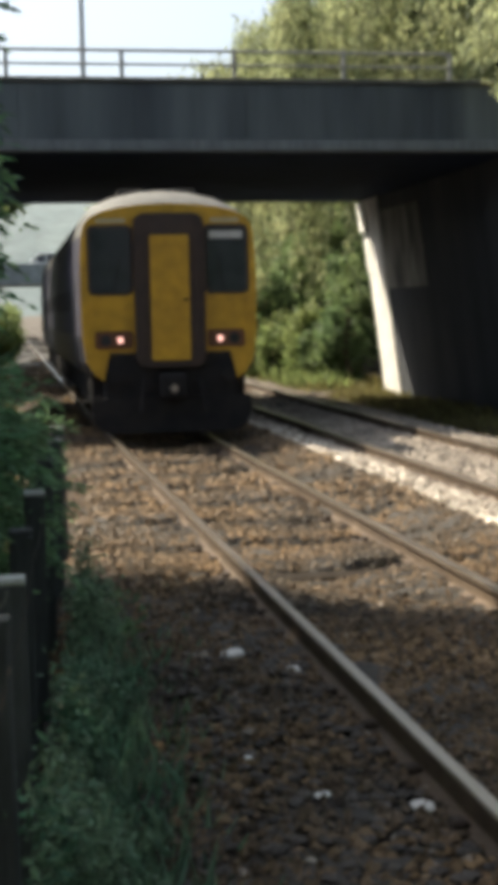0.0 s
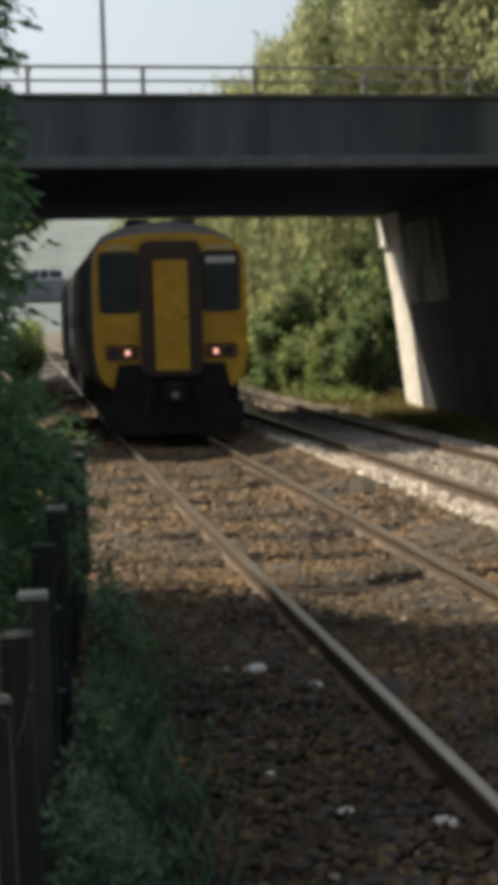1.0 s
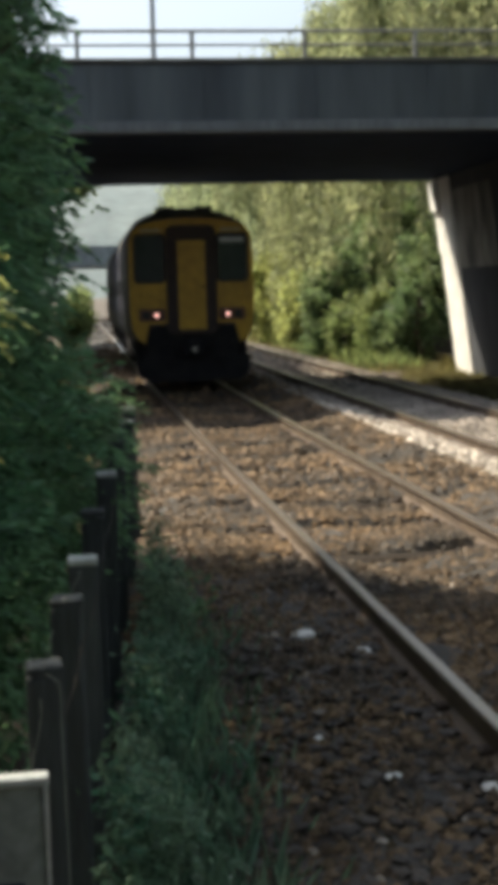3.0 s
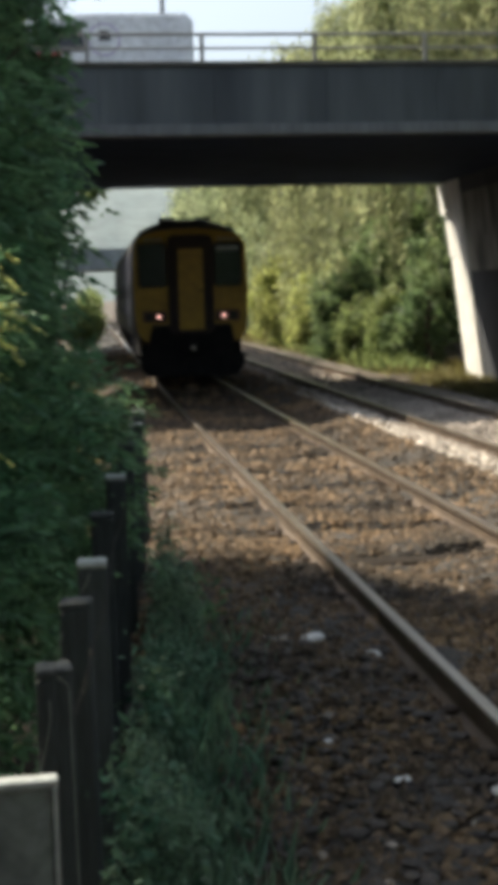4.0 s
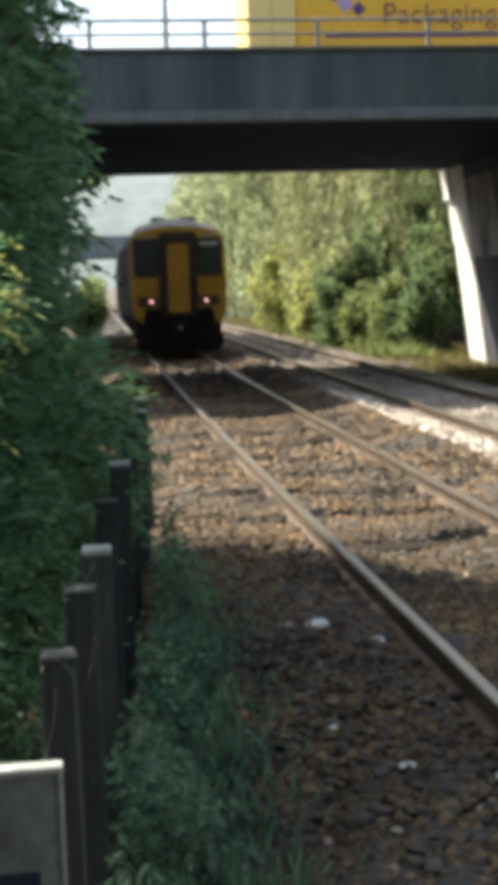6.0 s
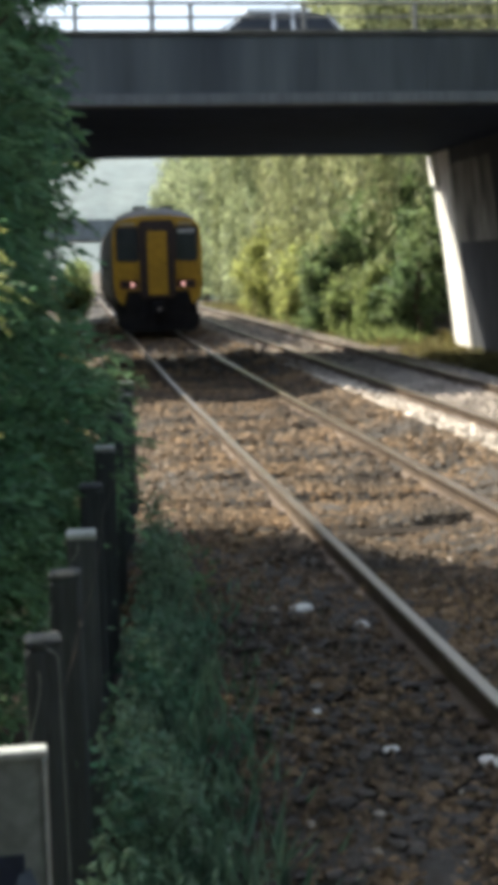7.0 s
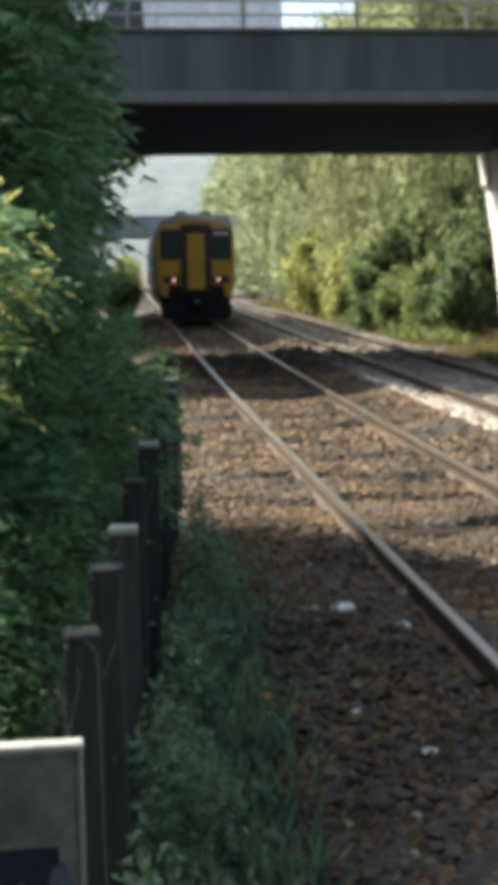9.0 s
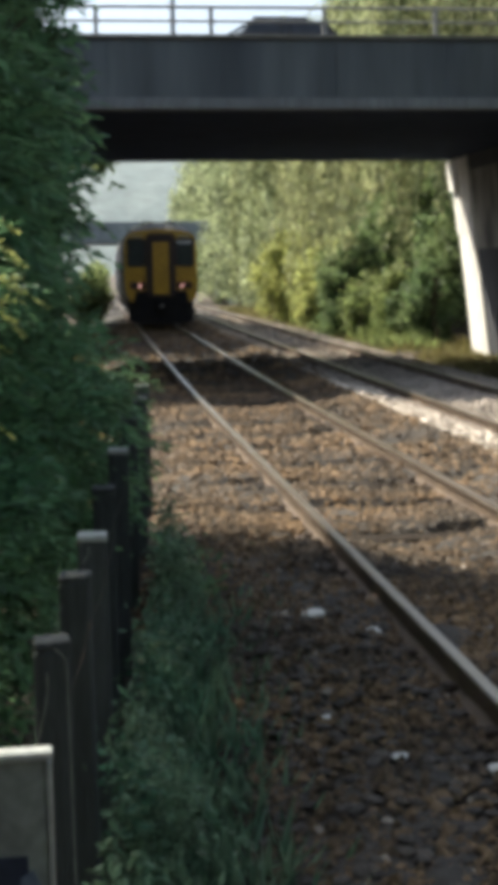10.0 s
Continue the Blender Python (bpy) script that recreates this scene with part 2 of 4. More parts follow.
def leaf_mesh(name, centres, size, material, parent=None, long=1.7, hang=0.0, rnd=rng, way=None):
    """Many small folded leaves, one diamond of two triangles each, round the given centres."""
    n = len(centres)
    d = rnd.normal(size=(n, 3)) if way is None else way + rnd.normal(size=(n, 3)) * 0.12
    d[:, 2] -= hang * 2.2
    d /= np.linalg.norm(d, axis=1)[:, None]
    e = np.cross(d, rnd.normal(size=(n, 3)))
    e /= np.linalg.norm(e, axis=1)[:, None]
    k = np.cross(d, e)
    s = size * rnd.uniform(0.6, 1.4, (n, 1))
    half = s / long
    mid = centres + d * s * 0.45
    v = np.stack([centres, mid + e * half * 0.5 + k * half * 0.18, centres + d * s, mid - e * half * 0.5 + k * half * 0.18], 1).reshape(-1, 3)
    i = np.arange(n)[:, None] * 4
    fc = np.concatenate([i + np.array([[0, 1, 2]]), i + np.array([[0, 2, 3]])])
    return raw(name, v, fc, material, parent)


def clumps(blobs, n_clumps, n_leaves, sigma, rnd=rng, shell=0.55):
    """Leaf places: clumps spread in the outer part of some ellipsoids, leaves scattered round each clump."""
    blobs = np.array(blobs, float)
    vol = (blobs[:, 3] * blobs[:, 4] * blobs[:, 5]) ** 0.67
    pick = rnd.choice(len(blobs), n_clumps, p=vol / vol.sum())
    d = rnd.normal(size=(n_clumps, 3))
    d /= np.linalg.norm(d, axis=1)[:, None]
    c = blobs[pick, :3] + d * blobs[pick, 3:] * rnd.uniform(shell, 1.0, (n_clumps, 1))
    k = rnd.integers(0, n_clumps, n_leaves)
    return c[k] + np.clip(rnd.normal(size=(n_leaves, 3)), -2, 2) * sigma * rnd.uniform(0.5, 1.3, (n_clumps, 1))[k]


def sprays(blobs, count, length, leaves, droop, rnd=rng, shell=0.6):
    """Places and directions of leaflets set in two rows along drooping stems that leave some ellipsoids outwards."""
    blobs = np.array(blobs, float)
    vol = (blobs[:, 3] * blobs[:, 4] * blobs[:, 5]) ** 0.67
    pick = rnd.choice(len(blobs), count, p=vol / vol.sum())
    o = rnd.normal(size=(count, 3))
    o /= np.linalg.norm(o, axis=1)[:, None]
    lump = 1 + 0.14 * np.sin(o[:, :1] * 9 + pick[:, None]) + 0.12 * np.sin(o[:, 2:] * 13 + o[:, 1:2] * 7)
    c = blobs[pick, :3] + o * blobs[pick, 3:] * rnd.uniform(shell, 1.0, (count, 1)) * lump * 0.76
    d = o * np.array([1, 1, 0.35]) + rnd.normal(size=(count, 3)) * 0.45
    d /= np.linalg.norm(d, axis=1)[:, None]
    side = np.cross(d, np.array([0, 0, 1.0])) + rnd.normal(size=(count, 3)) * 0.25
    side /= np.linalg.norm(side, axis=1)[:, None]
    size = length * rnd.uniform(0.6, 1.35, (count, 1, 1))
    s = (np.arange(leaves) / leaves)[None, :, None]
    pts = c[:, None] + d[:, None] * size * s - np.array([0, 0, 1.0]) * size * droop * s ** 2
    turn = np.where(np.arange(leaves) % 2, 1.0, -1.0)[None, :, None]
    way = d[:, None] * 0.8 + side[:, None] * turn * (1 - 0.6 * s) - np.array([0, 0, 1.0]) * droop * s
    return pts.reshape(-1, 3), way.reshape(-1, 3)


def woody(name, base, top, r, parent, limbs=5, spread=1.5, rnd=rng):
    """A tapered trunk with limbs."""
    bm = B()
    base, top = Vector(base), Vector(top)
    prev, steps = base, 5
    for i in range(1, steps + 1):
        p = base.lerp(top, i / steps) + Vector((rnd.normal() * r * 0.5, rnd.normal() * r * 0.5, 0))
        tube(bm, prev, p, r * (1 - (i - 1) / steps * 0.75), r * (1 - i / steps * 0.75), 8)
        prev = p
    part("trunk", bm, M_bark, parent)
    for i in range(limbs):
        s = base.lerp(top, rnd.uniform(0.35, 0.9))
        a = rnd.uniform(0, math.tau)
        e = s + Vector((math.cos(a) * spread, math.sin(a) * spread, rnd.uniform(0.3, 1.0) * spread))
        part("limb", tube(B(), s, e, r * 0.35, r * 0.08, 6), M_bark, parent)


# ---- ground ----
def bend(y):
    """How far the line has borne to the right of its first direction."""
    return np.where(y < 18, 0.0, np.where(y < 30, 0.013 * (y - 18) ** 2 / 24, 0.013 * (y - 24)))


def ground_height(x, y):
    """The lie of the land: the track bed, its shoulders, the fence line and the banks beside it."""
    z = np.full_like(x, -0.27)
    z = np.where(x < -1.5, -0.27 - 0.16 * np.clip((-1.5 - x) / 0.9, 0, 1), z)
    z = np.where(x > 5.2, -0.27 - 0.1 * np.clip((x - 5.2) / 0.8, 0, 1), z)
    z = z - 0.2 * np.clip(np.minimum(x + 2.75, 6.3 - x) / 0.35, 0, 1)
    z = z + np.where(x < -6, 0.10 * (np.clip(-6 - x, 0, 12)) ** 1.1, 0)
    z = z + np.where(x > 11.5, 0.22 * np.clip(x - 11.5, 0, 14), 0)
    return z + 0.03 * np.sin(x * 1.7 + y * 0.9) + 0.02 * np.sin(y * 2.3 - x)


def build_ground():
    xs = np.concatenate([[-3000, -800, -200, -60], np.linspace(-25, 30, 200), [60, 200, 800, 3000]])
    ys = np.concatenate([[-600, -100, -30], np.linspace(-8, 120, 150), [160, 240, 500, 1200, 3000]])
    gx, gy = np.meshgrid(xs, ys)
    v = np.stack([gx, gy, ground_height(gx, gy)], -1).reshape(-1, 3)
    w = len(xs)
    f = np.array([(j * w + i, j * w + i + 1, (j + 1) * w + i + 1, (j + 1) * w + i) for j in range(len(ys) - 1) for i in range(w - 1)])
    tagged(raw("ground", v, f, M_earth), "bare brown earth along the railway line", "ground", kind="structure")


def bed_height(x):
    """Top of the ballast across the two tracks."""
    z = -0.158 + 0.0 * x
    z = z + 0.14 * np.exp(-((x - 1.66) / 0.42) ** 2) - 0.025 * np.exp(-((x + 0.03) / 0.4) ** 2) - 0.025 * np.exp(-((x - 3.35) / 0.4) ** 2)
    z = np.where(x < -1.45, z - 0.28 * np.clip((-1.45 - x) / 0.85, 0, 1) ** 1.2, z)
    z = np.where(x > 4.9, z - 0.25 * np.clip((x - 4.9) / 0.9, 0, 1) ** 1.2, z)
    return z


def crib(x, y):
    """Troughs over every other sleeper of the near track, with stone heaped between them."""
    d = (y - 1.0 + 0.07 * np.sin(x * 2.3 + y * 0.9) + 0.05 * np.sin(x * 5.1 - y) + 0.7) % 1.4 - 0.7
    dip = np.where(d < -0.13, np.clip((d + 0.30) / 0.17, 0, 1), np.where(d > 0.13, np.clip((0.20 - d) / 0.07, 0, 1), 1.0))
    heap = 0.018 + 0.014 * np.sin(x * 3.1 + y * 1.7)
    return (heap - (heap + 0.05) * dip) * np.clip((y - 8.6) / 1.5, 0, 1) * np.clip((1.5 - np.abs(x)) / 0.3, 0, 1)


def build_ballast():
    xs = np.linspace(-2.4, 5.9, 70)
    ys = np.concatenate([np.linspace(-2, 8, 40), np.linspace(8.06, 22, 230), np.linspace(22.2, 40, 90), np.linspace(41, 130, 60)])
    gx, gy = np.meshgrid(xs, ys)
    z = bed_height(gx) + crib(gx, gy) + rng.normal(size=gx.shape) * 0.012 + 0.012 * np.sin(gx * 3 + gy * 1.3)
    v = np.stack([gx + bend(gy), gy, z], -1).reshape(-1, 3)
    w = len(xs)
    f = np.array([(j * w + i, j * w + i + 1, (j + 1) * w + i + 1, (j + 1) * w + i) for j in range(len(ys) - 1) for i in range(w - 1)])
    bed = tagged(raw("track_bed", v, f, M_ballast), "brown stone ballast bed under both tracks", "ballast", kind="structure")
    kinds = []
    for k in range(6):
        bm = B()
        bmesh.ops.create_icosphere(bm, subdivisions=1, radius=0.034)
        for q in bm.verts:
            q.co = Vector((q.co.x * 1.3, q.co.y, q.co.z * 0.7)) * random.uniform(0.65, 1.25)
        kinds.append(part("ballast_stone", bm, M_stone_single, bed))
        kinds[-1].matrix_basis = pose(-1.2 + 0.06 * k, 5.6, float(bed_height(np.array([-1.2]))[0]) + 0.012, 0, 0, 50 * k)
    for k in range(290):
        x, y = random.uniform(-2.0, -0.88), random.uniform(4.2, 8.4)
        s = share(kinds[k % 6], "ballast_stone", bed, x, y, float(bed_height(np.array([x]))[0]) + 0.014, random.uniform(0, 360))

    def stones(name, x0, x1, y0, y1, per, size, material, label):
        n = int((x1 - x0) * (y1 - y0) * per)
        x, y = rng.uniform(x0, x1, n), rng.uniform(y0, y1, n)
        rail = np.min(np.abs(x[:, None] - np.array([-0.7825, 0.7225, 2.6, 4.1])), 1)
        keep = rail > 0.055
        x, y = x[keep], y[keep]
        n = len(x)
        s = size * rng.uniform(0.55, 1.35, (n, 1)) * rng.choice([1, 1, 1, 1.5], (n, 1))
        c = np.stack([x + bend(y), y, bed_height(x) + crib(x, y) + s[:, 0] * 0.25], 1)
        o = np.array([(1, 0, 0), (-1, 0, 0), (0, 1, 0), (0, -1, 0), (0, 0, 0.75), (0, 0, -0.75)], float)
        p = o[None] * rng.uniform(0.6, 1.2, (n, 6, 1)) + rng.normal(size=(n, 6, 3)) * 0.16
        a = rng.uniform(0, math.tau, n)
        ca, sa = np.cos(a)[:, None], np.sin(a)[:, None]
        q = np.stack([p[..., 0] * ca - p[..., 1] * sa, p[..., 0] * sa + p[..., 1] * ca, p[..., 2]], -1) * s[..., None] * 0.62
        f8 = np.array([(0, 2, 4), (2, 1, 4), (1, 3, 4), (3, 0, 4), (2, 0, 5), (1, 2, 5), (3, 1, 5), (0, 3, 5)])
        f = (np.arange(n)[:, None, None] * 6 + f8[None]).reshape(-1, 3)
        tagged(raw(name, (c[:, None] + q).reshape(-1, 3), f, material), label, "ballast", kind="stuff")

    stones("ballast_stones", -2.3, 2.1, 3.2, 13.0, 900, 0.032, M_stone, "loose brown ballast stones round the near track")
    stones("ballast_stones", -2.3, 2.1, 13.0, 26.0, 380, 0.046, M_stone, "loose brown ballast stones round the near track")
    stones("ballast_stones", -2.3, 2.1, 26.0, 60.0, 45, 0.075, M_stone, "loose brown ballast stones round the near track")
    stones("pale_ballast_stones", 1.75, 5.7, 10.0, 30.0, 330, 0.058, M_stone_pale, "cleaner pale ballast stones round the far track")
    stones("pale_chips", -2.1, 2.1, 3.6, 18.0, 11, 0.030, M_stone_pale, "scattered pale chips in the brown ballast")
    stones("white_ballast_stones", 1.72, 2.42, 11.0, 24.5, 420, 0.06, M_stone_white, "bright clean ballast along the edge of the far track")
    stones("pale_ballast_stones", 1.75, 5.7, 30.0, 70.0, 40, 0.075, M_stone_pale, "cleaner pale ballast stones round the far track")


def sweep(outline):
    """Draw a rail's outline out along the line."""
    bm = B()
    rows = [[bm.verts.new((p + float(bend(np.array(y))), y, q)) for p, q in outline] for y in (-3, 9, 18, 20, 22, 24, 26, 28, 30, 60, 120, 260)]
    k = len(outline)
    for a, b in zip(rows, rows[1:]):
        for i in range(k):
            bm.faces.new((a[i], b[i], b[(i + 1) % k], a[(i + 1) % k]))
    bm.faces.new(rows[0])
    bm.faces.new(rows[-1][::-1])
    bmesh.ops.recalc_face_normals(bm, faces=bm.faces)
    return bm


def build_track(x, label):
    t = thing("railway_track", label, "track", group="railway tracks", kind="structure")
    foot = [(-0.07, -0.159), (0.07, -0.159), (0.07, -0.148), (0.012, -0.13), (0.010, -0.048), (0.034, -0.036), (0.036, -0.006), (0.028, -0.0005),
            (-0.028, -0.0005), (-0.036, -0.006), (-0.034, -0.036), (-0.010, -0.048), (-0.012, -0.13), (-0.07, -0.148)]
    for s in (-0.7525, 0.7525):
        r = part("rail", sweep([(x + s + p, q) for p, q in foot]), M_rail, t, "rusty steel rail with a worn bright head")
        bm = sweep([(x + s - 0.0365, -0.012), (x + s + 0.0365, -0.012), (x + s + 0.030, 0.003), (x + s - 0.030, 0.003)])
        part("rail_head", bm, M_shine, r)
    bm = box(B(), -1.28, -0.125, -0.30, 1.28, 0.125, -0.165, 0.012, 1)
    first = part("sleeper", bm, M_sleeper, t)
    first.matrix_basis = pose(x, 1.0, 0)
    bm = B()
    box(bm, -0.17, -0.075, -0.166, 0.17, 0.075, -0.14, 0.008, 1)
    box(bm, -0.105, -0.045, -0.142, -0.030, 0.045, -0.105, 0.015, 1)
    box(bm, 0.030, -0.045, -0.142, 0.105, 0.045, -0.095, 0.018, 1)
    chair = part("rail_chair", bm, M_chair, first)
    chair.matrix_basis = pose(-0.7525, 0, 0)
    share(chair, "rail_chair", first, 0.7525, 0, 0)
    y, k = 1.0, 0
    far = B()
    while y < 150:
        y += 0.70
        k += 1
        if k < 120:
            s = share(first, "sleeper", t, x + float(bend(np.array(y))) + random.uniform(-0.02, 0.02), y, -0.012 + random.uniform(-0.012, 0.008), random.uniform(-0.8, 0.8))
            share(chair, "rail_chair", s, -0.7525, 0, 0)
            share(chair, "rail_chair", s, 0.7525, 0, 0)
        else:
            e = x + float(bend(np.array(y)))
            box(far, e - 1.28, y - 0.12, -0.30, e + 1.28, y + 0.12, -0.168)
    tagged(part("far_sleepers", far, M_sleeper, t), kind="stuff")


M_stone_single = mat("loose_stone", (0.070, 0.057, 0.047), (0.034, 0.029, 0.026), scale=9, fine=50, piece=0.5)
M_stone_white = mat("clean_stone", (0.60, 0.53, 0.45), (0.40, 0.345, 0.285), scale=0.9, fine=30, island=0.35, bump=0.2)


# ---- bridge ----
NEAR, FAR, SOFFIT, TOP = 25.0, 36.5, 4.76, 6.03
XB, XT = 7.83, 7.15  # foot and head of the abutment face


def build_bridge():
    b = thing("road_bridge", "grey streaked concrete road bridge over the railway", "bridge", kind="structure")
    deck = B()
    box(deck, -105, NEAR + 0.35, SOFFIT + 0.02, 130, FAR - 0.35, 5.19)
    part("deck", deck, M_soffit, b, "concrete deck, coloured blue-black for the shade beneath")
    part("carriageway", box(B(), -105, NEAR + 1.4, 5.192, 130, FAR - 1.4, 5.20), M_asphalt, b, "worn dark asphalt carriageway")
    for y0, y1 in ((NEAR + 0.35, NEAR + 1.4), (FAR - 1.4, FAR - 0.35)):
        part("kerb", box(B(), -105, y0, 5.191, 130, y1, 5.32, 0.02, 1), M_concrete, b)
    for x0, x1, e in ((-110, -10.5, -7), (14.5, 135, 11)):
        bank = prism(B(), [(15.5, -0.6), (24.6, 5.15), (36.9, 5.15), (46.0, -0.6)], x0, x1, "x")
        tagged(part("road_embankment", bank, M_earth_grass), "grassy earth embankment carrying the road", "embankment", kind="structure")
    x = -38.0
    k = 0
    while x < 44:
        w = 2.0
        bm = B()
        box(bm, x + 0.0015, NEAR, SOFFIT + 0.20, x + w - 0.0015, NEAR + 0.35, TOP - 0.10, 0.008, 1)
        part("fascia_panel", bm, M_fascia, b)
        part("fascia_panel", box(B(), x + 0.004, FAR - 0.35, SOFFIT, x + w - 0.004, FAR, TOP - 0.10, 0.008, 1), M_fascia, b)
        x += w
        k += 1
    part("edge_beam", box(B(), -105, NEAR - 0.03, SOFFIT, 130, NEAR + 0.349, SOFFIT + 0.198, 0.015, 1), M_concrete, b)
    part("coping", box(B(), -105, NEAR - 0.04, TOP - 0.098, 130, NEAR + 0.39, TOP, 0.015, 1), M_concrete_top, b)
    part("coping", box(B(), -105, FAR - 0.39, TOP - 0.098, 130, FAR + 0.04, TOP, 0.015, 1), M_concrete_top, b)
    for y, xs in ((NEAR + 0.18, np.arange(-36.17, 6.5, 2.0)), (FAR - 0.18, np.arange(-36.17, 12, 2.0))):
        post = None
        for x in xs:
            if post is None:
                post = part("railing_post", box(B(), -0.035, -0.035, 0, 0.035, 0.035, 0.50, 0.006, 1), M_paint_grey, b)
                post.matrix_basis = pose(x, y, TOP)
            else:
                share(post, "railing_post", b, x, y, TOP)
        for z, r in ((0.49, 0.028), (0.25, 0.022)):
            part("handrail", tube(B(), (xs[0], y, TOP + z), (xs[-1], y, TOP + z), r), M_paint_grey, b)
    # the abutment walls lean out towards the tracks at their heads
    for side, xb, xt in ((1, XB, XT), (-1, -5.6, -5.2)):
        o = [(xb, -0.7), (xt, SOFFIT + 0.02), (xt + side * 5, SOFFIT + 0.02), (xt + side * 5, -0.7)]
        part("abutment", prism(B(), o, NEAR + 0.1, FAR - 0.05), M_abutment, b, "stained concrete abutment wall, coloured dark for its shade")
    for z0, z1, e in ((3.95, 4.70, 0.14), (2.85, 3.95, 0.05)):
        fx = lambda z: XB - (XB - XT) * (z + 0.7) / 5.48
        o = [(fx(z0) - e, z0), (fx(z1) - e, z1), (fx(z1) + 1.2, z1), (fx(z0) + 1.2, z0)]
        part("corbel", prism(B(), o, FAR - 0.5, FAR + 0.05), M_lit_pier, b, "projecting concrete block, coloured pale as sunlit")
    # the pale end strip paints in sunlight on the wall's far end
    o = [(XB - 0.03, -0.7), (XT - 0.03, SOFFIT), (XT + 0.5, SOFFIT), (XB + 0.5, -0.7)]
    part("end_pier", prism(B(), o, FAR - 1.5, FAR - 0.02), M_lit_pier, b, "concrete end of the abutment, coloured pale as sunlit")
    for y0, y1, z0, z1 in ((31.7, 34.99, 2.45, 4.4),):
        o = [(fx(z0) - 0.012, z0), (fx(z1) - 0.012, z1), (fx(z1) + 0.1, z1), (fx(z0) + 0.1, z0)]
        part("facing_panel", prism(B(), o, y0, y1), M_facing, b, "paler streaked concrete facing")


M_fascia = mat("streaked_fascia", (0.112, 0.132, 0.142), (0.030, 0.038, 0.050), scale=0.55, fine=1.5, stretch=(1.7, 1.7, 0.2), spread=0.4, piece=0.04, bump=0.05)
M_concrete_top = mat("mossy_coping", (0.07, 0.072, 0.068), (0.04, 0.042, 0.036), scale=2, fine=20)
M_earth_grass = mat("rough_grass", (0.07, 0.085, 0.03), (0.05, 0.055, 0.025), scale=1.5, fine=12, bump=0.8)
M_facing = mat("pale_stained_facing", (0.40, 0.38, 0.34), (0.09, 0.088, 0.085), scale=1.5, fine=5, stretch=(1, 1.0, 0.35), spread=0.35)
# abutment concrete twice: sunlight coloured into the end, shade into the stained wall
M_lit_pier = mat("sunlit_toned_pier", (0.90, 0.88, 0.85), (0.70, 0.68, 0.65), scale=0.9, fine=9, stretch=(1, 1, 0.3), spread=0.5)
M_abutment = mat("stained_shaded_abutment", (0.085, 0.09, 0.105), (0.032, 0.035, 0.043), scale=0.8, fine=9, stretch=(1, 1.6, 0.25), spread=0.5)


def build_lamp_column():
    t = thing("street_lamp", "slender grey steel lamp column on the bridge", "street lamp", pose(-0.1, FAR - 0.75, 5.32))
    part("column", tube(B(), (0, 0, 0), (0, 0, 8.0), 0.075, 0.05), M_galv, t)
    part("base", tube(B(), (0, 0, 0), (0, 0, 1.2), 0.10, 0.095), M_galv, t)
    part("arm", tube(B(), (0, 0, 7.95), (0, -1.2, 8.25), 0.035, 0.03), M_galv, t)
    part("lantern", box(B(), -0.12, -1.75, 8.18, 0.12, -1.15, 8.32, 0.04), M_galv, t)


# ---- distance ----
def build_hill():
    xs, n = np.linspace(-1500, 1500, 90), 14
    v, f = [], []
    for j in range(n):
        for x in xs:
            s = j / (n - 1)
            ridge = 150 + 26 * math.sin(x / 310.0 + 1) + 12 * math.sin(x / 97.0) - 0.05 * (x + 60)
            v.append((x, 1300 + 700 * s, -3 + ridge * math.sin(s * math.pi / 2) + 5 * noise.noise((x / 60, s * 6, 0))))
    w = len(xs)
    for j in range(n - 1):
        for i in range(w - 1):
            f.append((j * w + i, j * w + i + 1, (j + 1) * w + i + 1, (j + 1) * w + i))
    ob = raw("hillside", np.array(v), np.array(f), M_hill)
    tagged(ob, "wooded hillside in the distance, tinted blue-grey for haze", "hill", kind="structure")


def build_far_bridge():
    b = thing("far_bridge", "plain concrete bridge further along the line, tinted grey-blue for haze", "bridge", kind="structure")
    y = 112.0
    # concrete lightened and blued to paint the haze in between
    M = mat("haze_tinted_concrete", (0.25, 0.29, 0.31), (0.19, 0.22, 0.24), scale=0.5, fine=3, bump=0.05)
    part("deck", box(B(), -120, y, 4.5, 120, y + 9, 5.3), M, b)
    part("parapet", box(B(), -120, y - 0.2, 4.45, 120, y + 0.2, 6.1, 0.03, 1), M, b)
    part("parapet", box(B(), -120, y + 8.8, 4.45, 120, y + 9.2, 6.1, 0.03, 1), M, b)
    for x0, x1 in ((-14, -8), (9, 16)):
        part("abutment", box(B(), x0, y + 0.3, -1, x1, y + 8.7, 4.499), M, b)
    part("pier", box(B(), -5.2, y + 0.6, -1, -4.5, y + 8.4, 4.499), M, b)


# ---- train ----
SECTION = [(1.22, 1.02), (1.31, 1.20), (1.36, 1.60), (1.365, 2.25), (1.35, 2.80), (1.315, 3.12), (1.245, 3.38), (1.10, 3.57), (0.80, 3.70), (0.40, 3.79), (0.0, 3.82)]


def lowered(z, drop):
    return z if z < 2.9 else z - drop * (z - 2.9) / 0.92


def ring(scale_x, drop, y):
    half = [(x * scale_x, lowered(z, drop)) for x, z in SECTION]
    return [(x, y, z) for x, z in half] + [(-x, y, z) for x, z in half[-2::-1]]


def loft(bm, rings, close=True):
    vs = [[bm.verts.new(p) for p in r] for r in rings]
    for a, b in zip(vs, vs[1:]):
        k = len(a)
        for i in range(k):
            bm.faces.new((a[i], a[(i + 1) % k], b[(i + 1) % k], b[i]))
    if close:
        bm.faces.new(vs[0])
        bm.faces.new(vs[-1][::-1])
    bmesh.ops.recalc_face_normals(bm, faces=bm.faces)
    return bm


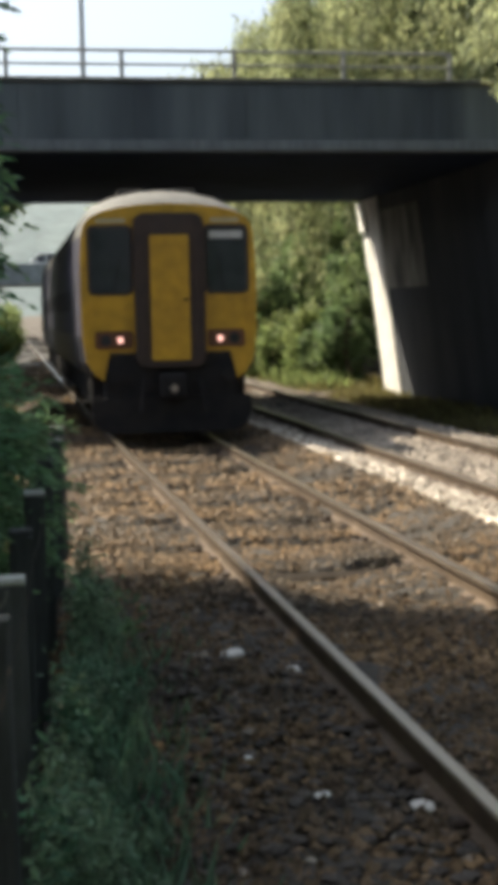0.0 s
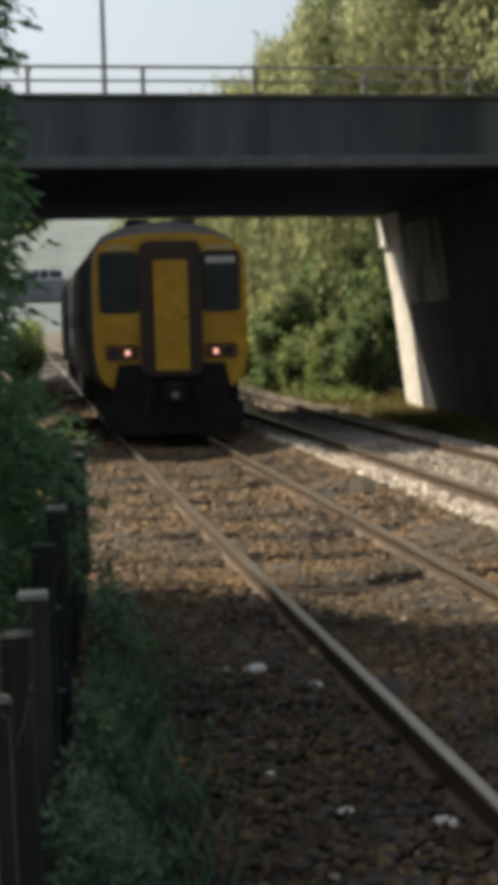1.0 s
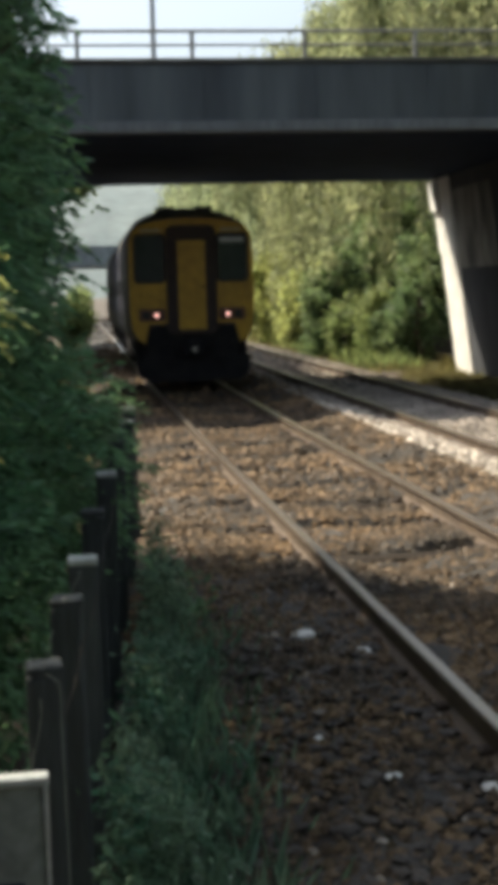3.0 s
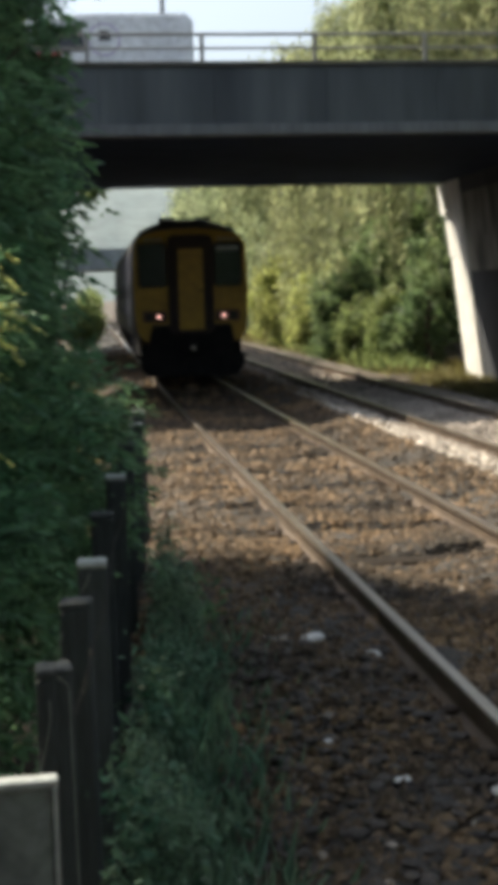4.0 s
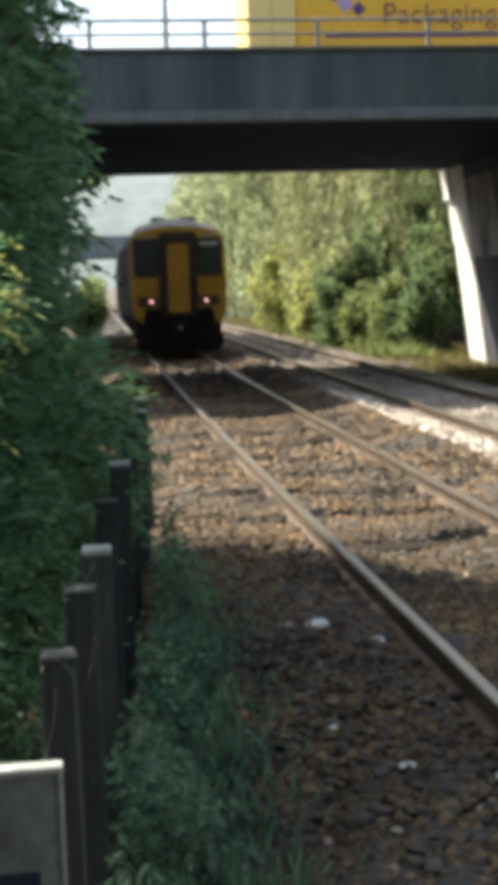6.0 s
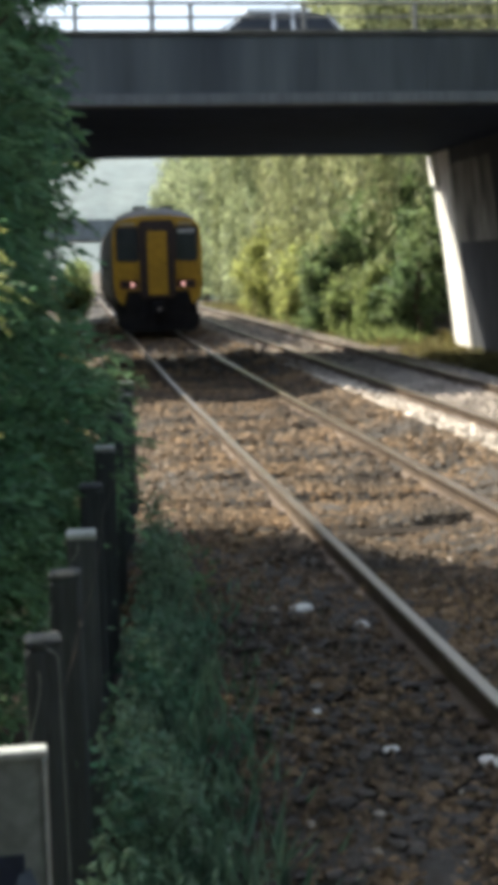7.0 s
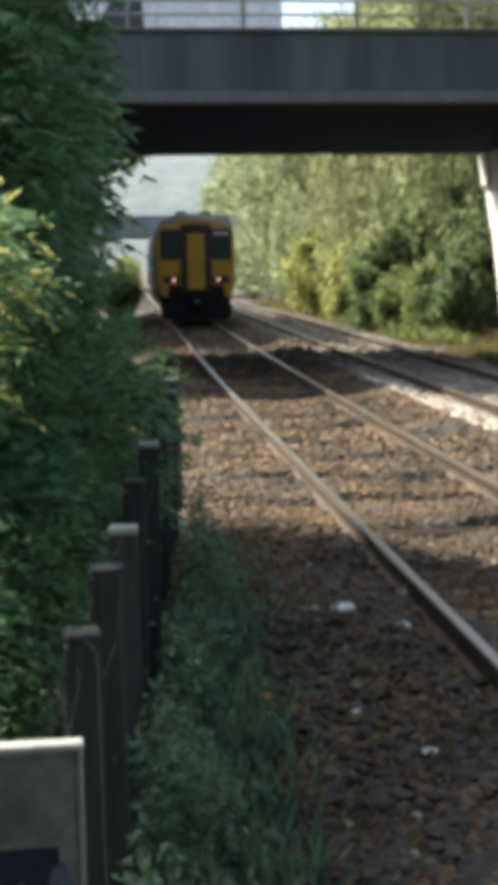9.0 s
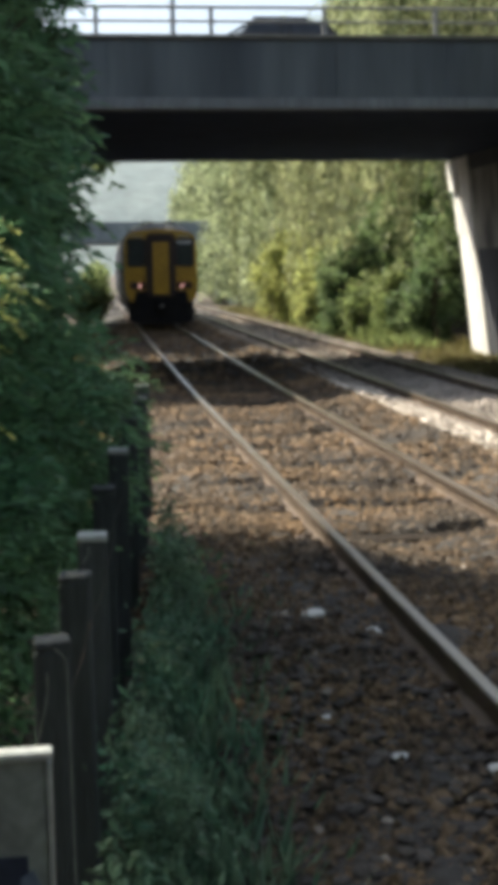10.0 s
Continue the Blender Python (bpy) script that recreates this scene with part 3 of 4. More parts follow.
def panel(bm, x0, z0, x1, z1, y0, y1, r):
    """An upright panel with rounded corners facing along the track."""
    o = []
    for cx, cz, a in ((x1 - r, z1 - r, 0), (x0 + r, z1 - r, 90), (x0 + r, z0 + r, 180), (x1 - r, z0 + r, 270)):
        o += [(cx + r * math.cos(radians(a + k * 30)), cz + r * math.sin(radians(a + k * 30))) for k in range(4)]
    return prism(bm, o, y0, y1)


def build_train():
    t = thing("passenger_train", "single-coach diesel passenger train with a yellow cab end", "train")
    wheels = []
    for y in (0.0,):
        body = part("coach_body", loft(B(), [ring(0.965, 0.26, y + 0.0), ring(0.99, 0.20, y + 0.08), ring(1, 0.09, y + 0.35), ring(1, 0.0, y + 0.8), ring(1, 0, y + 22.6),
                                             ring(0.985, 0.06, y + 22.76), ring(0.955, 0.16, y + 22.82)]), M_trainside, t,
                    "dusty lilac-grey coach side")
        # roof skin, lower skirt band, side glazing and doors
        up = [p for p in SECTION if p[1] > 3.1]
        o = [(x + 0.006, z + 0.006) for x, z in up] + [(-x - 0.006, z + 0.006) for x, z in up[-2::-1]]
        o += [(x, z - 0.02) for x, z in reversed(o)]
        part("roof", prism(B(), o, y + 0.82, y + 22.55), M_roof, body, "dusty pale grey roof")
        for s in (-1, 1):
            part("lower_band", prism(B(), [(s * 1.225, 1.01), (s * 1.318, 1.2), (s * 1.366, 1.6), (s * 1.372, 1.6), (s * 1.325, 1.195), (s * 1.23, 1.0)],
                                     y + 0.2, y + 22.6), M_trainlow, body, "dark navy lower band")
            for k in range(8):
                w0 = y + 2.6 + k * 2.45
                part("side_window", prism(B(), [(s * 1.36, 2.0), (s * 1.371, 2.0), (s * 1.371, 2.25), (s * 1.325, 2.78), (s * 1.31, 2.78)],
                                          w0, w0 + 1.7), M_glass_dusty, body)
            for k in (1.15, 20.6):
                part("side_door", prism(B(), [(s * 1.35, 1.1), (s * 1.376, 1.6), (s * 1.378, 2.25), (s * 1.32, 2.9), (s * 1.30, 2.9), (s * 1.34, 1.6), (s * 1.24, 1.1)],
                                        y + k, y + k + 1.0), M_trainlow, body)
        part("underframe", box(B(), -1.2, y + 0.35, 0.55, 1.2, y + 22.4, 1.03, 0.03, 1), M_black, t, "black underframe and equipment boxes")
        for by in (3.4, 19.4):
            bogie = part("bogie", box(B(), -1.12, y + by - 1.9, 0.42, 1.12, y + by + 1.9, 0.72, 0.05, 1), M_black, t)
            for wy in (-1.3, 1.3):
                bm = tube(B(), (-0.95, 0, 0), (0.95, 0, 0), 0.08)
                for s in (-1, 1):
                    tube(bm, (s * 0.70, 0, 0), (s * 0.83, 0, 0), 0.42, sides=24)
                    tube(bm, (s * 0.67, 0, 0), (s * 0.70, 0, 0), 0.45, sides=24)
                w = part("wheelset", bm, M_steel, t)
                wheels.append((w, y + by + wy))
    # the cab end
    o = [(1.275, 1.20), (1.325, 1.60), (1.335, 2.25), (1.325, 2.80), (1.30, 3.12), (1.262, 3.26), (1.18, 3.37), (1.02, 3.45), (0.75, 3.515), (0.40, 3.555), (0.0, 3.565)]
    o = [(1.02, 0.92), (1.16, 1.02)] + o + [(-x, z) for x, z in o[-2::-1]] + [(-1.16, 1.02), (-1.02, 0.92), (-0.92, 1.34), (0.92, 1.34)]
    part("cab_front", prism(B(), o, -0.035, 0.03), M_yellow, t, "bright yellow cab front")
    dome = [[(x * s, y, z + 0.008) for x, y, z in ring(1, d, y0) if z > 3.0] for s, d, y0 in ((0.955, 0.25, -0.01), (0.985, 0.19, 0.08), (1.004, 0.09, 0.35), (1.004, 0.0, 0.81))]
    k = min(len(r) for r in dome)
    dome = [r[(len(r) - k) // 2:(len(r) - k) // 2 + k] for r in dome]
    bm = B()
    vs = [[bm.verts.new(p) for p in r] for r in dome]
    for p, q in zip(vs, vs[1:]):
        for i in range(k - 1):
            bm.faces.new((p[i], p[i + 1], q[i + 1], q[i]))
    part("roof_dome", bm, M_roof, t, "pale dusty sloping cab roof", True)
    for s in (-1, 1):
        x0, x1 = sorted((s * 0.57, s * 1.19))
        part("window_surround", panel(B(), x0 - 0.035, 2.20, x1 + 0.035, 3.255, -0.042, -0.03, 0.10), M_gangway, t)
        win = part("cab_window", panel(B(), x0 + 0.012, 2.24, x1 - 0.012, 3.205, -0.05, -0.043, 0.08), M_glass, t, "dark cab windscreen")
        if s > 0:
            part("sun_blind", box(B(), x0 + 0.05, -0.056, 3.04, x1 - 0.06, -0.051, 3.15), M_blind, win, "pale pulled sun blind")
        part("wiper", tube(B(), (s * 0.85, -0.07, 2.22), (s * 0.74, -0.07, 2.75), 0.007), M_black, win)
        lb = part("lamp_recess", panel(B(), min(s * 0.57, s * 1.14), 1.40, max(s * 0.57, s * 1.14), 1.67, -0.06, -0.034, 0.05), M_lampbox, t, "dark recessed lamp cluster")
        part("tail_lamp", tube(B(), (s * 0.76, -0.075, 1.53), (s * 0.76, -0.06, 1.53), 0.043, sides=16), M_lamp, lb, "lit pinkish red tail lamp")
        part("headlamp", tube(B(), (s * 0.98, -0.07, 1.53), (s * 0.98, -0.06, 1.53), 0.085, sides=16), M_glass, lb, "unlit headlamp glass")
        part("handrail", tube(B(), (s * 1.18, -0.08, 1.75), (s * 1.18, -0.08, 2.15), 0.014), M_yellow, t)
        part("lifeguard", box(B(), s * 0.72 - 0.03, 0.25, 0.12, s * 0.72 + 0.03, 0.32, 0.62, 0.01, 1), M_black, t)
    o = 0.53
    g = part("gangway", panel(B(), -o, 1.12, o, 3.42, -0.15, -0.036, 0.16), M_gangway, t, "brown-black rubber gangway surround")
    part("gangway_door", panel(B(), -0.292, 1.22, 0.292, 3.09, -0.175, -0.151, 0.03), M_yellow, g, "yellow end door with a small handle")
    part("door_handle", box(B(), 0.20, -0.20, 2.10, 0.27, -0.176, 2.14, 0.008, 1), M_black, g)
    for s in (-1, 1):
        part("gangway_rib", panel(B(), s * 0.43 - 0.03, 1.2, s * 0.43 + 0.03, 3.32, -0.18, -0.151, 0.025), M_gangway, g)
    bm = box(B(), -1.02, -0.02, 0.60, 1.02, 0.34, 1.335, 0.04, 1)
    part("headstock", bm, M_black, t, "sooty black headstock")
    part("coupler", box(B(), -0.19, -0.42, 0.66, 0.19, -0.021, 1.02, 0.05), M_black, t, "black automatic coupler")
    part("coupler_face", tube(B(), (0.0, -0.45, 0.80), (0.0, -0.421, 0.80), 0.055, sides=12), M_steel, t)
    part("snow_plough", prism(B(), [(-0.90, 0.12), (0.90, 0.12), (1.08, 0.17), (1.19, 0.30), (1.23, 0.48), (1.20, 0.66), (-1.20, 0.66), (-1.23, 0.48), (-1.19, 0.30), (-1.08, 0.17)], -0.10, 0.0), M_black, t, "dark obstacle deflector")
    for s in (-1, 1):
        part("roof_vent", box(B(), s * 0.42 - 0.20, 1.3, 3.74, s * 0.42 + 0.20, 2.0, 3.90, 0.05), M_black, t, "dark sooty roof vent")
    for s in (-1, 1):
        x0, x1 = sorted((s * 0.64, s * 1.08))
        part("marker_strip", panel(B(), x0, 3.285, x1, 3.345, -0.045, -0.034, 0.02), M_strip, t, "pale yellow strip above the windscreen")
    for s in (-1, 1):
        part("buffer", tube(B(), (s * 0.86, -0.22, 0.98), (s * 0.86, -0.021, 0.98), 0.10, 0.075, sides=14), M_black, t)
        part("air_hose", tube(B(), (s * 0.42, -0.15, 0.95), (s * 0.50, -0.30, 0.45), 0.03), M_black, t)
        part("step", box(B(), s * 1.2 - 0.12, 0.5, 0.55, s * 1.2 + 0.12, 0.8, 0.60), M_black, t)
    return t, wheels


# ---- road vehicles, each facing along -x ----
def wheels_for(t, xs, half, r=0.32):
    out = []
    for x in xs:
        for s in (-1, 1):
            w = part("wheel", tube(B(), (x, s * half, r), (x, s * (half - 0.2), r), r, sides=20), M_tyre, t)
            part("rim", tube(B(), (x, s * (half + 0.004), r), (x, s * (half - 0.05), r), r * 0.62, sides=16), M_steel, w)
            out.append(w)


def flank(t, name, outline, half, material, label="", proud=0.006):
    """A flat panel on both flanks of a vehicle."""
    for s in (-1, 1):
        part(name, prism(B(), outline, s * half, s * (half + proud)), material, t, label)


def build_van(label, long, high, paint, half=0.95, red=False, hood=1.30, group="vehicles on the bridge"):
    t = thing("van", label, "van", group=group)
    h, L, d = high, long / 2, hood
    o = [(-L, 0.35), (-L, d - 0.35), (-L + 0.12, d - 0.18), (-L + 0.95, d), (-L + 1.65, h - 0.18), (-L + 2.0, h - 0.04), (-L + 2.5, h), (L - 0.15, h), (L, h - 0.12), (L, 0.35)]
    bm = prism(B(), o, -half, half)
    bmesh.ops.bevel(bm, geom=[e for e in bm.edges if abs(e.verts[0].co.y - e.verts[1].co.y) < 0.01 and min(e.verts[0].co.z, e.verts[1].co.z) > 0.5],
                    offset=0.06, segments=3, affect="EDGES")
    part("body", bm, paint, t)
    part("windscreen", prism(B(), [(-L + 1.00, d + 0.03), (-L + 1.62, h - 0.22), (-L + 1.615, h - 0.20), (-L + 0.985, d + 0.035)], -half + 0.12, half - 0.12), M_glass, t)
    flank(t, "cab_window", [(-L + 1.30, d + 0.08), (-L + 1.82, h - 0.22), (-L + 2.35, h - 0.22), (-L + 2.4, d + 0.08)], half, M_glass)
    if red:
        flank(t, "red_panel", [(-L + 0.1, 0.5), (-L + 0.2, d - 0.2), (-L + 0.97, d - 0.02), (-L + 1.25, d + 0.07), (-L + 1.95, d + 0.07), (-L + 2.2, 0.5)], half, M_red, "red bonnet and door panel")
        flank(t, "printed_ring", [(0.55 + 0.30 * math.cos(k * 0.35), h - 0.48 + 0.30 * math.sin(k * 0.35)) for k in range(18)], half, M_lilac, "faint grey round print", 0.004)
        flank(t, "printed_disc", [(0.55 + 0.27 * math.cos(k * 0.35), h - 0.48 + 0.27 * math.sin(k * 0.35)) for k in range(18)], half, paint, "", 0.006)
        flank(t, "printed_mark", [(0.45, h - 0.50), (0.68, h - 0.50), (0.64, h - 0.32), (0.49, h - 0.32)], half, M_dark, "dark printed mark", 0.008)
        flank(t, "printed_mark", [(-0.62, h - 0.50), (-0.48, h - 0.50), (-0.50, h - 0.28), (-0.58, h - 0.28)], half, M_dark, "dark printed mark", 0.008)
    flank(t, "door_line", [(-L + 2.66, 0.5), (-L + 2.68, 0.5), (-L + 2.68, h - 0.2), (-L + 2.66, h - 0.2)], half, M_silver)
    part("bumper", box(B(), -L - 0.06, -half, 0.35, -L + 0.1, half, 0.62, 0.03, 1), M_black, t)
    part("mirror", box(B(), -L + 1.15, -half - 0.22, 1.40, -L + 1.3, -half - 0.01, 1.65, 0.03, 1), M_black, t)
    wheels_for(t, (-L + 0.9, L - 1.0), half)
    return t


def build_car(label, paint, long=4.4, high=1.47, estate=True, half=0.86, group="vehicles on the bridge"):
    t = thing("car", label, "car", group=group)
    L, h = long / 2, high
    o = [(-L, 0.30), (-L - 0.02, 0.62), (-L + 0.10, 0.78), (-L + 1.15, 0.95), (L - 0.05, 0.98), (L + 0.02, 0.60), (L, 0.30)]
    bm = prism(B(), o, -half, half)
    bmesh.ops.bevel(bm, geom=[e for e in bm.edges if min(e.verts[0].co.z, e.verts[1].co.z) > 0.55], offset=0.06, segments=3, affect="EDGES")
    part("body", bm, paint, t)
    tail = 0.18 if estate else 0.55
    g = [(-L + 1.15, 0.945), (-L + 1.75, h - 0.15), (-L + 2.0, h - 0.04), (-L + 2.35, h), (L - tail - 0.45, h - 0.02), (L - tail, h - 0.12), (L - 0.08, 0.965)]
    bm = B()
    lo = [bm.verts.new((x, -half + 0.03 + 0.16 * (z - 0.94) / 0.5, z)) for x, z in g]
    hi = [bm.verts.new((x, half - 0.03 - 0.16 * (z - 0.94) / 0.5, z)) for x, z in g]
    bm.faces.new(lo)
    bm.faces.new(hi[::-1])
    for i in range(len(g)):
        bm.faces.new((lo[i], hi[i], hi[(i + 1) % len(g)], lo[(i + 1) % len(g)]))
    bmesh.ops.recalc_face_normals(bm, faces=bm.faces)
    part("cabin", bm, M_glass, t, "dark glazed cabin")
    part("roof", box(B(), -L + 1.80, -half + 0.17, h - 0.075, L - tail - 0.3, half - 0.17, h + 0.012, 0.025, 2), paint, t)
    for x0, x1, z0, z1 in ((-L + 1.02, -L + 1.85, 0.96, h - 0.05), (-L + 2.3, -L + 2.33, 0.96, h - 0.03), (L - 1.2, L - 1.22, 0.96, h - 0.04), (L - 0.12, L - tail, 0.96, h - 0.1)):
        for s in (-1, 1):
            part("pillar", tube(B(), (x0, s * (half - 0.035), z0), (x1, s * (half - 0.185), z1), 0.035, sides=6), paint, t)
    part("mirror", box(B(), -L + 1.45, -half - 0.16, 0.95, -L + 1.6, -half, 1.08, 0.03, 1), paint, t)
    wheels_for(t, (-L + 0.85, L - 0.85), half, 0.31)
    return t


def build_lorry():
    """Faces +x. Length about 10.3 m, origin in the middle on the road."""
    t = thing("lorry", "yellow rigid box lorry with purple printing", "lorry", group="vehicles on the bridge")
    half, F = 1.22, 5.15
    part("box_body", box(B(), -4.05, -half, 1.05, 3.1, half, 3.75, 0.03, 1), M_lorry, t, "deep yellow box body")
    part("tail_box", box(B(), -5.15, -half, 1.05, -4.06, half, 3.75, 0.03, 1), M_lorry_pale, t, "pale yellow rear section")
    part("edge_strip", box(B(), -4.62, -half - 0.006, 1.1, -4.59, -half, 3.7), M_lorry, t)
    part("chassis", box(B(), -5.1, -0.45, 0.6, 4.6, 0.45, 1.04), M_black, t)
    o = [(3.22, 0.5), (3.22, 3.5), (3.5, 3.62), (4.5, 3.2), (4.95, 2.75), (F, 1.7), (F, 0.5)]
    bm = prism(B(), o, -half, half)
    bmesh.ops.bevel(bm, geom=[e for e in bm.edges if min(e.verts[0].co.z, e.verts[1].co.z) > 0.6], offset=0.06, segments=2, affect="EDGES")
    cabp = part("cab", bm, M_lorry, t, "yellow driving cab")
    for s in (-1, 1):
        part("cab_window", prism(B(), [(3.95, 1.95), (3.95, 2.80), (4.72, 2.80), (5.02, 1.95)], s * half, s * (half + 0.008)), M_sky_glass, cabp, "side window coloured pale for the sky behind it")
        part("window_bar", box(B(), 3.98, min(s * (half + 0.009), s * (half + 0.02)), 2.62, 4.7, max(s * (half + 0.009), s * (half + 0.02)), 2.78), M_dark, cabp)
        part("mirror", box(B(), 5.05, min(s * 1.3, s * 1.5), 1.9, 5.15, max(s * 1.3, s * 1.5), 2.7, 0.02, 1), M_black, t)
    part("windscreen", prism(B(), [(F + 0.004, 1.75), (4.96, 2.70), (4.985, 2.70), (F + 0.02, 1.75)], -1.05, 1.05), M_glass, cabp)
    y = -half - 0.004
    part("stripe", box(B(), -3.4, y - 0.004, 2.2, 1.85, -half - 0.0005, 2.32), M_purple, t, "purple printed stripe")
    for x0, z0, x1, z1, m in ((-3.35, 2.98, -3.0, 3.35, M_purple), (-3.12, 2.75, -2.72, 3.15, M_lilac), (-2.78, 2.66, -2.46, 3.0, M_purple), (-3.0, 3.12, -2.6, 3.42, M_lilac)):
        cx, cz = (x0 + x1) / 2, (z0 + z1) / 2
        part("printed_diamond", prism(B(), [(x0, cz), (cx, z0), (x1, cz), (cx, z1)], y - 0.004, -half - 0.0005), m, t, "purple and lilac printed shape")
    o = [(2.15 + 0.28 * math.cos(a), 3.0 + 0.34 * math.sin(a)) for a in np.linspace(0.9, 5.2, 14)] + [(2.15 + 0.20 * math.cos(a), 3.0 + 0.26 * math.sin(a)) for a in np.linspace(5.2, 0.9, 14)]
    part("printed_curl", prism(B(), o, y - 0.004, -half - 0.0005), M_maroon, t, "maroon printed curl")
    cu = bpy.data.curves.new("lettering", "FONT")
    cu.body = "Packaging"
    cu.size = 0.66
    cu.extrude = 0.002
    cu.space_character = 1.05
    tmp = new("lettering_source", cu)
    bpy.context.view_layer.update()
    me = bpy.data.meshes.new_from_object(tmp.evaluated_get(bpy.context.evaluated_depsgraph_get()))
    bpy.data.objects.remove(tmp)
    me.materials.clear()
    me.materials.append(M_maroon)
    tx = new("lettering", me)
    tx["label"] = "dark maroon word Packaging"
    tx.parent = t
    tx.matrix_basis = pose(-2.08, -half - 0.006, 2.50, 90, 0, 0)
    for x in (3.9, -2.6, -3.7):
        wheels_for(t, (x,), 1.2, 0.5)
    return t


# opaque glass; the bright sky seen through it is its base colour
M_sky_glass = mat("sky_toned_glass", (0.42, 0.45, 0.47), (0.34, 0.36, 0.38), rough=0.06, bump=0, spec=0.9)


# ---- fence, notice, plants ----
M_post_top = mat("sunlit_toned_wood", (0.46, 0.47, 0.44), (0.32, 0.33, 0.31), scale=14, fine=60)


def build_fence():
    t = thing("post_fence", "old weathered timber post fence with slack wire", "fence")
    spots = [(-2.70, 3.55, 0.86), (-2.727, 3.95, 0.862), (-2.66, 4.72, 0.885), (-2.595, 5.45, 0.885), (-2.53, 6.70, 0.883), (-2.42, 8.15, 0.885), (-2.30, 9.8, 0.90), (-2.16, 11.4, 0.9), (-2.06, 13.0, 0.88)]
    for i, (x, y, z) in enumerate(spots[1:]):
        w = (0.05, 0.052, 0.056, 0.054, 0.058, 0.058, 0.06, 0.06)[i]
        bm = B()
        box(bm, -w, -0.05, -1.45, w, 0.05, 0, 0.012, 2)
        for v in bm.verts:
            v.co += Vector((random.uniform(-1, 1), random.uniform(-1, 1), 0)) * 0.004
            if v.co.z > -0.02:
                v.co.z += 0.012 * math.sin(v.co.x * 30 + i)
        p = part("post", bm, M_wood, t)
        # every second top from the third is painted pale, as lit by the sun
        part("post_top", box(B(), -w - 0.002, -0.052, -0.004, w + 0.002, 0.052, 0.022, 0.006, 1), M_post_top if i in (2, 4, 6) else M_wood, p, "sawn post top coloured pale as if sunlit" if i in (2, 4, 6) else "")
        p.matrix_basis = pose(x + 0.02, y, z, random.uniform(-0.8, 0.8), random.uniform(-0.6, 0.6), random.uniform(-6, 6))
    for dz in (0.12,):
        for a, b in zip(spots[1:], spots[2:]):
            pa, pb = Vector((a[0] + 0.07, a[1] - 0.06, a[2] - dz)), Vector((b[0] + 0.07, b[1] - 0.06, b[2] - dz))
            mid = (pa + pb) / 2 - Vector((0, 0, 0.03))
            bm = tube(B(), pa, mid, 0.0016, sides=5)
            part("wire", tube(bm, mid, pb, 0.0016, sides=5), M_chair, t, "thin slack rusty wire")


def build_stems():
    """Dry pale stalks that lean against the posts."""
    for pts in ([(-2.765, 3.885, 0.52), (-2.748, 3.885, 0.62), (-2.728, 3.885, 0.70), (-2.718, 3.885, 0.76), (-2.722, 3.885, 0.80)], [(-2.655, 3.88, 0.0), (-2.66, 3.885, 0.45), (-2.665, 3.885, 0.84), (-2.70, 3.885, 0.87)],
                [(-2.72, 4.62, 0.70), (-2.70, 4.62, 0.77), (-2.688, 4.63, 0.82)], [(-2.62, 5.37, 0.80), (-2.595, 5.36, 0.84), (-2.59, 5.36, 0.87)]):
        bm = B()
        for a, b in zip(pts, pts[1:]):
            tube(bm, a, b, 0.0016, 0.0014, 6)
        tagged(part("dry_stem", bm, M_straw, None), "thin pale dry stalk leaning on a fence post", "stalk", "dry stalks")


M_straw = mat("dry_straw", (0.34, 0.36, 0.31), (0.25, 0.26, 0.22), scale=20, fine=80)


def build_notice():
    t = thing("notice_board", "small grey framed notice board on a post by the fence", "notice board", pose(-2.895, 2.85, -0.466, 0, 0, 2))
    part("post", box(B(), 0.07, 0.03, 0, 0.15, 0.11, 1.37, 0.008, 1), M_wood, t)
    part("panel", box(B(), 0.022, 0.0, 0.72, 0.198, 0.028, 1.38, 0.003, 1), M_panel, t, "dull grey notice panel")
    part("frame", box(B(), 0.008, -0.012, 1.375, 0.212, 0.03, 1.395, 0.004, 1), M_frame, t, "pale metal edge")
    for x in (0.010, 0.198):
        part("frame", box(B(), x, -0.012, 0.70, x + 0.012, 0.03, 1.374, 0.003, 1), M_frame, t)
    part("printed_block", box(B(), 0.024, -0.004, 0.74, 0.155, -0.001, 1.17, 0.001, 1), M_navy, t, "navy printed block")
    for pts in ([(0.026, 1.00), (0.045, 1.075), (0.075, 1.10), (0.10, 1.08), (0.112, 1.02), (0.118, 0.80), (0.026, 0.80)], [(0.125, 1.06), (0.14, 1.125), (0.165, 1.14), (0.182, 1.10), (0.186, 0.80), (0.13, 0.80)]):
        part("printed_shape", prism(B(), pts, -0.008, -0.0045), M_blueprint, t, "pale blue printed shape")


